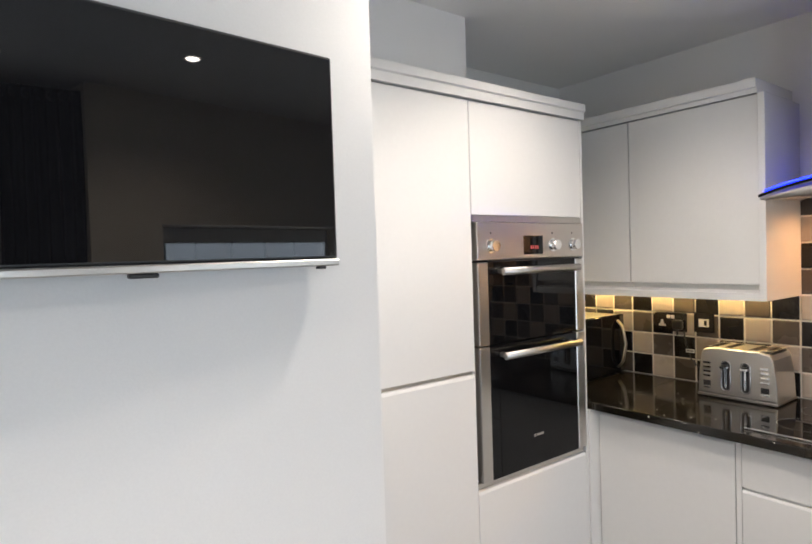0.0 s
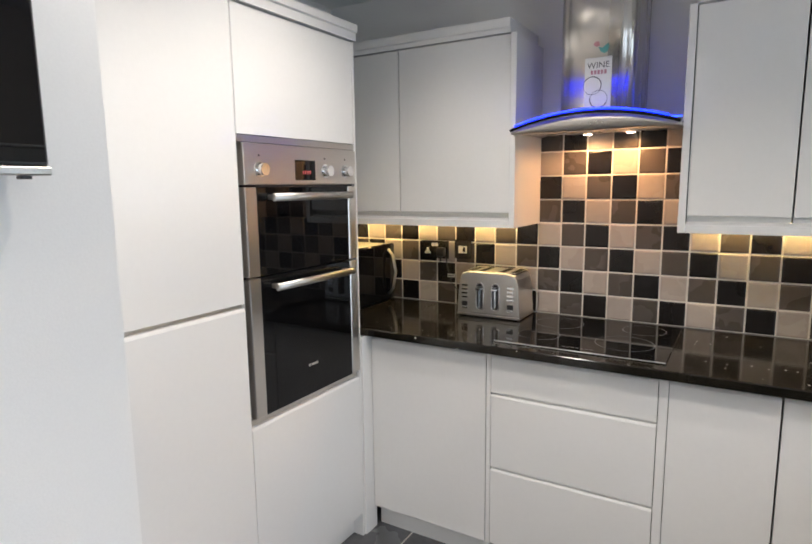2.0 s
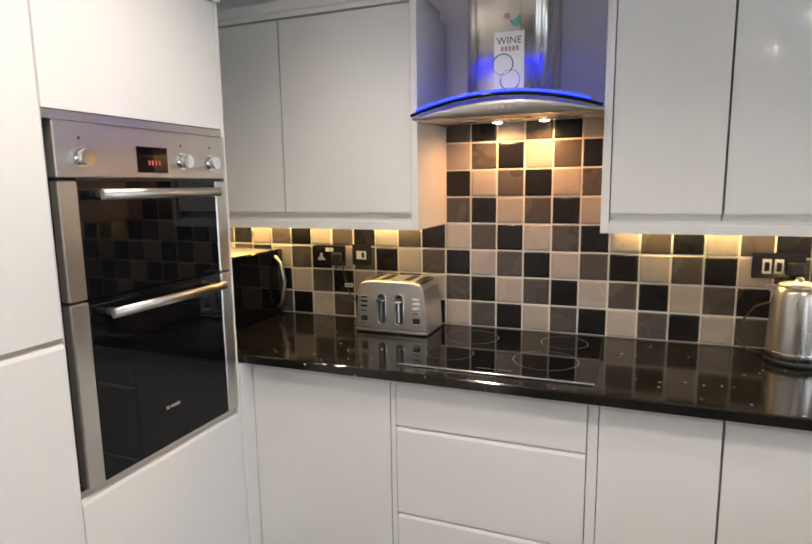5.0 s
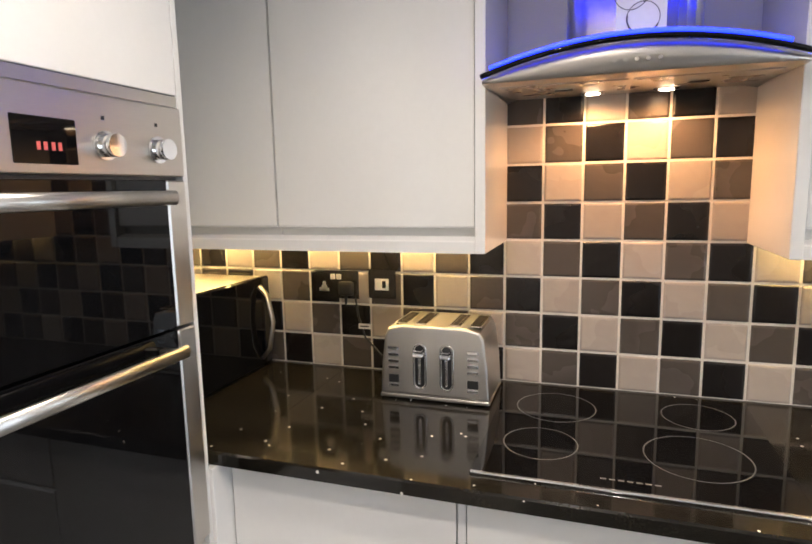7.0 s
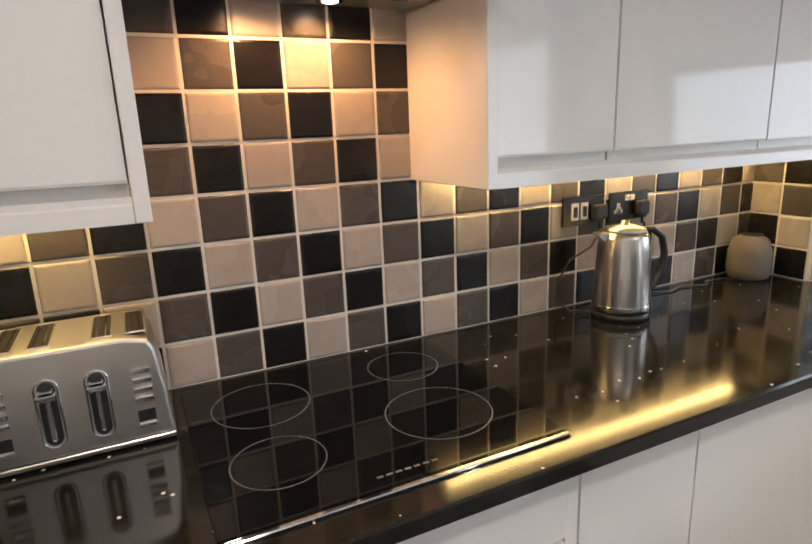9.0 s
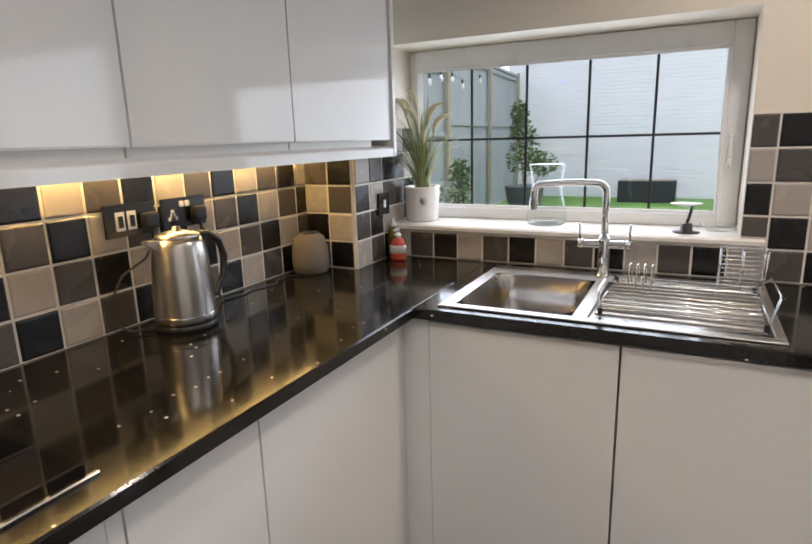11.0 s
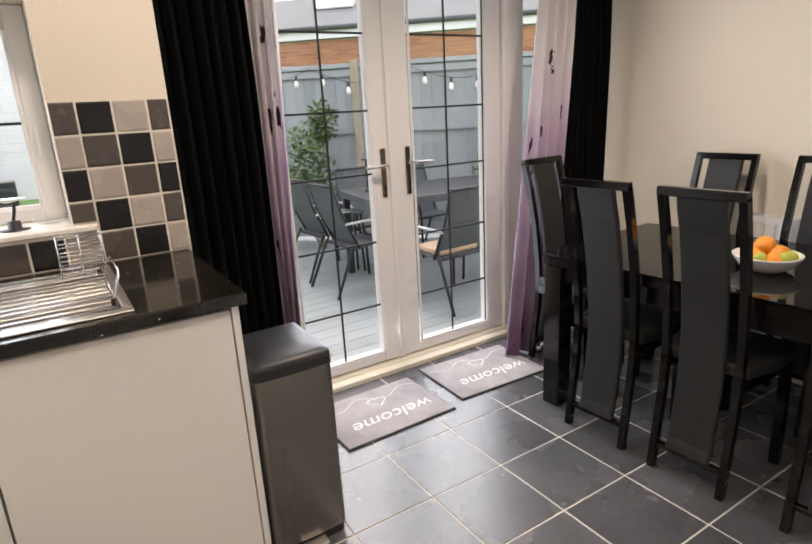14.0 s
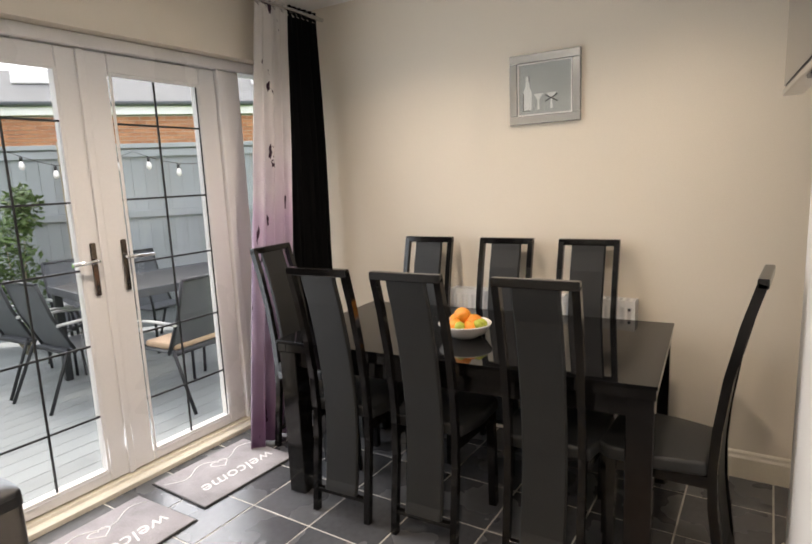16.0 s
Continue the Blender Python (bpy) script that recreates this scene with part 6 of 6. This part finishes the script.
def white_wall():
    w = thing("garden_wall", (1.5, -11.6, GZ), "white painted brick wall at the garden end", "wall", kind="structure")
    part("core", bx((-2.6, -11.9, GZ), (5.1, -11.6075, 4.2)), WHITE_BRICK, w, world=True)
    verts, faces = [], []
    r = random.Random(5)
    me = bpy.data.meshes.new("brick_courses")
    for row in range(52):
        z = GZ + 0.02 + row * 0.075
        for col in range(34):
            x = -2.6 + col * 0.225 + (0.11 if row % 2 else 0)
            y = -11.600 + r.uniform(-0.004, 0.004)
            n0 = len(verts)
            a, b, c, d = x, min(x + 0.217, 5.1), z, z + 0.066
            verts += [(a, -11.608, c), (b, -11.608, c), (b, -11.608, d), (a, -11.608, d), (a + 0.004, y, c + 0.004), (b - 0.004, y, c + 0.004), (b - 0.004, y, d - 0.004), (a + 0.004, y, d - 0.004)]
            faces += [(n0 + 4, n0 + 5, n0 + 6, n0 + 7), (n0, n0 + 1, n0 + 5, n0 + 4), (n0 + 1, n0 + 2, n0 + 6, n0 + 5), (n0 + 2, n0 + 3, n0 + 7, n0 + 6), (n0 + 3, n0, n0 + 4, n0 + 7)]
    me.from_pydata(verts, [], faces)
    me.materials.append(WHITE_BRICK)
    o = new("brick_courses", me)
    o.parent, o["kind"] = w, "stuff"
    o.matrix_parent_inverse = w.matrix_basis.inverted()


white_wall()


def dark_roofed_house():
    """The house beyond the lawn fence: brick wall, gutter and a tiled roof that climbs away."""
    h = thing("neighbouring_house", (7.2, -8.5, GZ), "brick house with dark tiled roof beyond the fence", "building")
    part("wall", bx((0.3, -7.5, 0), (7.0, 7.5, 2.75)), BRICK, h)
    part("gutter", tube([(0.05, -7.7, 2.72), (0.05, 7.7, 2.72)], 0.06, 10), GARDEN_METAL, h)
    part("fascia", bx((0.12, -7.7, 2.62), (0.15, 7.7, 2.82)), UPVC, h)
    for k in range(16):
        x, z = 0.10 + k * 0.21, 2.80 + k * 0.165
        course = bx((0, -7.7, 0), (0.27, 7.7, 0.022), 0.004)
        part("tile_course", course, ROOF_TILE, h).matrix_basis = pose(x, 0, z, 0, -36, 0)


dark_roofed_house()


def neighbour_house():
    """A low brick outbuilding behind the patio fence, with fascia and a shallow felt roof."""
    h = thing("brick_outbuilding", (-6.2, -9.2, GZ + 0.28), "low orange brick outbuilding with white fascia and grey roof", "building", rz=math.degrees(math.atan2(-2.75, 3.25)))
    ln, x0 = 16.0, -8.0
    part("wall", bx((x0, -5.0, -0.31), (x0 + ln, -0.012, 2.72)), MORTAR, h)
    verts, faces = [], []
    r = random.Random(9)
    for row in range(20, 36):
        z = row * 0.075 + 0.005
        for col in range(70):
            x = x0 + col * 0.225 + (0.11 if row % 2 else 0)
            y = r.uniform(-0.003, 0.003)
            n0 = len(verts)
            a, b, c, d = x, x + 0.215, z, z + 0.065
            verts += [(a, -0.012, c), (b, -0.012, c), (b, -0.012, d), (a, -0.012, d), (a, y, c), (b, y, c), (b, y, d), (a, y, d)]
            faces += [(n0 + 4, n0 + 5, n0 + 6, n0 + 7), (n0, n0 + 1, n0 + 5, n0 + 4), (n0 + 1, n0 + 2, n0 + 6, n0 + 5), (n0 + 2, n0 + 3, n0 + 7, n0 + 6), (n0 + 3, n0, n0 + 4, n0 + 7)]
    me = bpy.data.meshes.new("brick_courses")
    me.from_pydata(verts, [], faces)
    me.materials.append(BRICK)
    o = new("brick_courses", me)
    o.parent, o["kind"] = h, "stuff"
    part("fascia", bx((x0 - 0.1, -0.01, 2.73), (x0 + ln + 0.1, 0.09, 2.93), 0.004), UPVC, h)
    part("gutter", tube([(x0 - 0.1, 0.14, 2.93), (x0 + ln + 0.1, 0.14, 2.93)], 0.05, 8), SLING, h)
    part("roof", extrude([(0.12, 2.94), (0.12, 2.98), (-2.6, 4.0), (-5.1, 3.0), (-5.1, 2.94)], "x", x0 - 0.15, x0 + ln + 0.15), ROOF, h)
    for x in (-2.5, 2.2):
        part("roof_vent", bx((x, -1.6, 3.5), (x + 0.9, -1.2, 3.78), 0.02), UPVC, h)


neighbour_house()


def garden_chair(m):
    c = thing("garden_chair", (0, 0, 0), "charcoal metal garden armchair with grey sling", "chair", "garden chairs")
    for s in (-1, 1):
        part("front_leg", tube([(s * 0.26, 0.26, 0), (s * 0.25, 0.24, 0.42), (s * 0.25, 0.20, 0.62)], 0.013, 8), GARDEN_METAL, c)
        part("rear_leg", tube([(s * 0.26, -0.36, 0), (s * 0.24, -0.18, 0.40), (s * 0.23, -0.16, 0.44)], 0.013, 8), GARDEN_METAL, c)
        part("back_post", tube([(s * 0.23, -0.10, 0.40), (s * 0.225, -0.24, 0.70), (s * 0.22, -0.31, 0.95)], 0.013, 8), GARDEN_METAL, c)
        part("armrest", tube([(s * 0.25, 0.23, 0.62), (s * 0.255, 0.05, 0.64), (s * 0.24, -0.22, 0.63)], (0.02, 0.012), 8), PRINT_GREY, c)
    part("seat_rail", add(tube([(-0.25, 0.22, 0.42), (0.25, 0.22, 0.42)], 0.012, 8), tube([(-0.24, -0.16, 0.40), (0.24, -0.16, 0.40)], 0.012, 8)), GARDEN_METAL, c)
    part("seat", bx((-0.225, -0.16, 0.405), (0.225, 0.22, 0.418), 0.004), SLING, c, "grey woven sling")
    part("backrest", extrude([(-0.10, 0.42), (-0.105, 0.42), (-0.245, 0.70), (-0.315, 0.95), (-0.308, 0.95), (-0.238, 0.70)], "x", -0.212, 0.212), SLING, c, "grey woven sling back")
    part("top_rail", tube([(-0.22, -0.31, 0.95), (0.22, -0.31, 0.95)], 0.013, 8), GARDEN_METAL, c)
    c.matrix_basis = m
    return c


gc = garden_chair(pose(-0.98, -3.72, GZ, 0, 0, 92))
for x, y, a in ((-1.38, -2.86, 183), (-0.98, -4.36, 94), (-2.05, -2.95, 178), (-1.50, -4.42, -6), (-2.2, -4.38, 4), (-2.95, -3.7, -92)):
    copy_thing(gc, pose(x, y, GZ, 0, 0, a))
gt = thing("garden_table", (-1.77, -3.62, GZ), "charcoal metal garden table with dark slatted top", "table", rz=-8)
part("tabletop", bx((-0.75, -0.45, 0.805), (0.75, 0.45, 0.818), 0.003), GARDEN_METAL, gt)
part("rim", boxes(((-0.77, -0.47, 0.76), (0.77, -0.451, 0.824)), ((-0.77, 0.451, 0.76), (0.77, 0.47, 0.824)), ((-0.77, -0.451, 0.76), (-0.751, 0.451, 0.824)), ((0.751, -0.451, 0.76), (0.77, 0.451, 0.824)), bevel=0.003), SLING, gt)
for sx in (-1, 1):
    for sy in (-1, 1):
        part("leg", bx((sx * 0.72 - 0.03, sy * 0.42 - 0.03, 0), (sx * 0.72 + 0.03, sy * 0.42 + 0.03, 0.804), 0.003), GARDEN_METAL, gt)
cu = thing("seat_cushion", (-1.38, -2.86, GZ + 0.4185), "tan seat cushion lying on a garden chair", "cushion", rz=183)
part("pad", bx((-0.2, -0.13, 0), (0.2, 0.2, 0.05), 0.018, 2), CUSHION, cu)
la = thing("garden_lantern", (-1.34, -3.86, GZ + 0.8185), "black metal lantern with yellow candle on garden table", "lantern", rz=20)
part("base", bx((-0.10, -0.10, 0), (0.10, 0.10, 0.02), 0.003), GARDEN_METAL, la)
for sx in (-1, 1):
    for sy in (-1, 1):
        part("post", bx((sx * 0.08 - 0.008, sy * 0.08 - 0.008, 0.0205), (sx * 0.08 + 0.008, sy * 0.08 + 0.008, 0.285), 0.001), GARDEN_METAL, la)
part("candle", lathe([(0.035, 0.0205), (0.035, 0.13), (0.03, 0.135), (0.001, 0.132)], 20), LIME, la, "yellow candle")
roof = bmesh.new()
rings = [[roof.verts.new((sx * r, sy * r, z)) for sx, sy in ((-1, -1), (1, -1), (1, 1), (-1, 1))] for r, z in ((0.112, 0.286), (0.112, 0.30), (0.06, 0.35), (0.035, 0.36), (0.035, 0.385), (0.02, 0.40))]
for A, B in zip(rings, rings[1:]):
    for k in range(4):
        roof.faces.new((A[k], A[(k + 1) % 4], B[(k + 1) % 4], B[k]))
roof.faces.new(rings[0][::-1])
roof.faces.new(rings[-1])
part("roof", roof, GARDEN_METAL, la)
part("ring", tube([(0.03 * math.cos(k * math.pi / 8), 0, 0.428 + 0.03 * math.sin(k * math.pi / 8)) for k in range(16)], 0.004, 6, closed=True), GARDEN_METAL, la)

# ---- tiles ----
TILES = (TILE_LIGHT, TILE_GREY, TILE_BLACK)
TILE_MESH = {}
PITCH, GAP = 0.102, 0.0062


def tile_mesh(name, w, h, d, mat, edge=0.006):
    """A tile of its own: flat back, sides and a pillowed face; w along x, h along y, depth along z."""
    key = (name, round(w, 4), round(h, 4), mat.name)
    if key not in TILE_MESH:
        bm = bmesh.new()
        rings = []
        for inset, z in ((0, 0), (0, d * 0.55), (edge * 0.35, d * 0.85), (edge, d)):
            rings.append([bm.verts.new((sx * (w / 2 - inset), sy * (h / 2 - inset), z)) for sx, sy in ((-1, -1), (1, -1), (1, 1), (-1, 1))])
        for A, B in zip(rings, rings[1:]):
            for j in range(4):
                bm.faces.new((A[j], A[(j + 1) % 4], B[(j + 1) % 4], B[j]))
        bm.faces.new(rings[-1])
        TILE_MESH[key] = mesh_of(name, bm, mat)
    return TILE_MESH[key]


def tiled(label, origin, right, normal, u_edges, rows_at, first, parent_name):
    """Square tiles on a wall: u_edges in tile columns, rows_at(c) gives the top height for a column."""
    o, r, n = Vector(origin), Vector(right), Vector(normal)
    up = Vector((0, 0, 1))
    back = thing(parent_name, origin, label, "wall tiles", kind="structure")
    for c in range(u_edges[0], u_edges[1]):
        lo, hi = rows_at(c)
        if hi <= lo:
            continue
        a, b = o + r * (c * PITCH), o + r * ((c + 1) * PITCH) + n * 0.0042 + up * hi
        a = a + up * lo
        a, b = Vector([min(p, q) for p, q in zip(a, b)]), Vector([max(p, q) for p, q in zip(a, b)])
        part("grout", bx(a, b), GROUT, back, world=True)
        k0 = int(math.floor(lo / PITCH + 1e-6))
        k = k0
        while k * PITCH < hi - 0.01:
            z0, z1 = max(lo, k * PITCH), min(hi, (k + 1) * PITCH)
            if z1 - z0 > 0.012:
                w, h = PITCH - GAP, z1 - z0 - GAP
                mat = TILES[(c + first + k) % 3]
                t = new("tile", tile_mesh("tile", w, h, 0.0062, mat))
                t.parent = back
                ctr = o + r * ((c + 0.5) * PITCH) + up * ((z0 + z1) / 2) + n * 0.001
                rot = Matrix((r, up, r.cross(up))).transposed().to_4x4()
                if r.cross(up).dot(n) < 0:
                    rot = Matrix((-r, up, (-r).cross(up))).transposed().to_4x4()
                jit = 0.0006 * math.sin(c * 12.9 + k * 78.2)
                t.matrix_parent_inverse = back.matrix_basis.inverted()
                t.matrix_basis = Matrix.Translation(ctr + n * jit) @ rot
            k += 1
    return back


ZB = 0.912


def hob_rows(c):
    # to the hood behind the hob, else to the wall cabinets
    return (0.001, 0.795) if -1 <= c <= 4 else (0.001, 0.438)


tiled("glazed square tiles in pale taupe, grey and black", (2.699, 0.80, ZB), (0, -1, 0), (-1, 0, 0), (-12, 18), hob_rows, 1, "backsplash_hob_wall")


def window_rows(j):
    x = 1.077 - (j + 0.5) * PITCH
    return (0.001, 0.110) if x > 1.20 else (0.001, 0.510)


tiled("glazed square tiles in pale taupe, grey and black below the window", (1.077, YSK + 0.001, ZB), (-1, 0, 0), (0, 1, 0), (-13, 1), window_rows, 2, "backsplash_window_wall")
# cut tiles between the tall panel and the window
side = thing("backsplash_window_side", (1.216, YSK, ZB), "cut glazed tiles beside the window", "wall tiles", kind="structure")
part("grout", bx((1.1792, YSK + 0.001, ZB + 0.136), (1.252, YSK + 0.0052, ZB + 0.51)), GROUT, side, world=True)
for k in range(1, 5):
    z0, z1 = max(0.136, k * PITCH), min(0.51, (k + 1) * PITCH)
    t = new("tile", tile_mesh("tile", 0.073 - GAP, z1 - z0 - GAP, 0.0062, TILES[k % 3]))
    t.parent = side
    t.matrix_parent_inverse = side.matrix_basis.inverted()
    t.matrix_basis = Matrix.Translation((1.2155, YSK + 0.002, ZB + (z0 + z1) / 2)) @ Matrix(((-1, 0, 0), (0, 0, 1), (0, 1, 0))).to_4x4()
# cut tiles at the free end of the wall, beside the curtain
end = thing("backsplash_wall_end", (0.94, YSK, ZB), "cut glazed tiles at the wall end beside the curtain", "wall tiles", kind="structure")
part("grout", bx((0.9065, YSK + 0.001, ZB + 0.001), (0.975, YSK + 0.0052, ZB + 0.51)), GROUT, end, world=True)
for k in range(5):
    z0, z1 = max(0.001, k * PITCH), min(0.51, (k + 1) * PITCH)
    t = new("tile", tile_mesh("tile", 0.0655 - GAP, z1 - z0 - GAP, 0.0062, TILES[(1 + 2 + k) % 3]))
    t.parent = end
    t.matrix_parent_inverse = end.matrix_basis.inverted()
    t.matrix_basis = Matrix.Translation((0.9412, YSK + 0.002, ZB + (z0 + z1) / 2)) @ Matrix(((-1, 0, 0), (0, 0, 1), (0, 1, 0))).to_4x4()
tiled("glazed square tiles on the boxed-in pier", (2.695, -0.997, ZB), (-1, 0, 0), (0, 1, 0), (0, 2), lambda c: (0.001, 0.438), 1, "backsplash_pier_front")
tiled("glazed square tiles on the side of the pier", (2.484, -0.999, ZB), (0, -1, 0), (-1, 0, 0), (0, 3), lambda c: (0.001, 0.51), 0, "backsplash_pier_side")

tiled("glazed square tiles on the window reveal", (2.4885, -1.2885, ZB), (0, -1, 0), (-1, 0, 0), (0, 2), lambda c: (0.1365, 0.51), 2, "backsplash_window_reveal")

# floor tiles
FT, FG = 0.321, 0.0062
slab = tile_mesh("floor_tile", FT - FG, FT - FG, 0.006, SLATE, 0.0015)
for i in range(-6, 9):
    for j in range(-4, 9):
        x, y = 0.019 + (i + 0.5) * FT, -0.982 + (j + 0.5) * FT
        if x < XW - 0.1 or x > 2.3 or y > 3.0 or y < YS - 0.1 or (x > 1.0 and y > 1.7) or (x > 1.1 and y < -0.9):
            continue
        t = new("floor_tile", slab)
        t.parent = floor
        t.location = (x, y, -0.006 + 0.0003 * math.sin(i * 7.3 + j * 3.1))
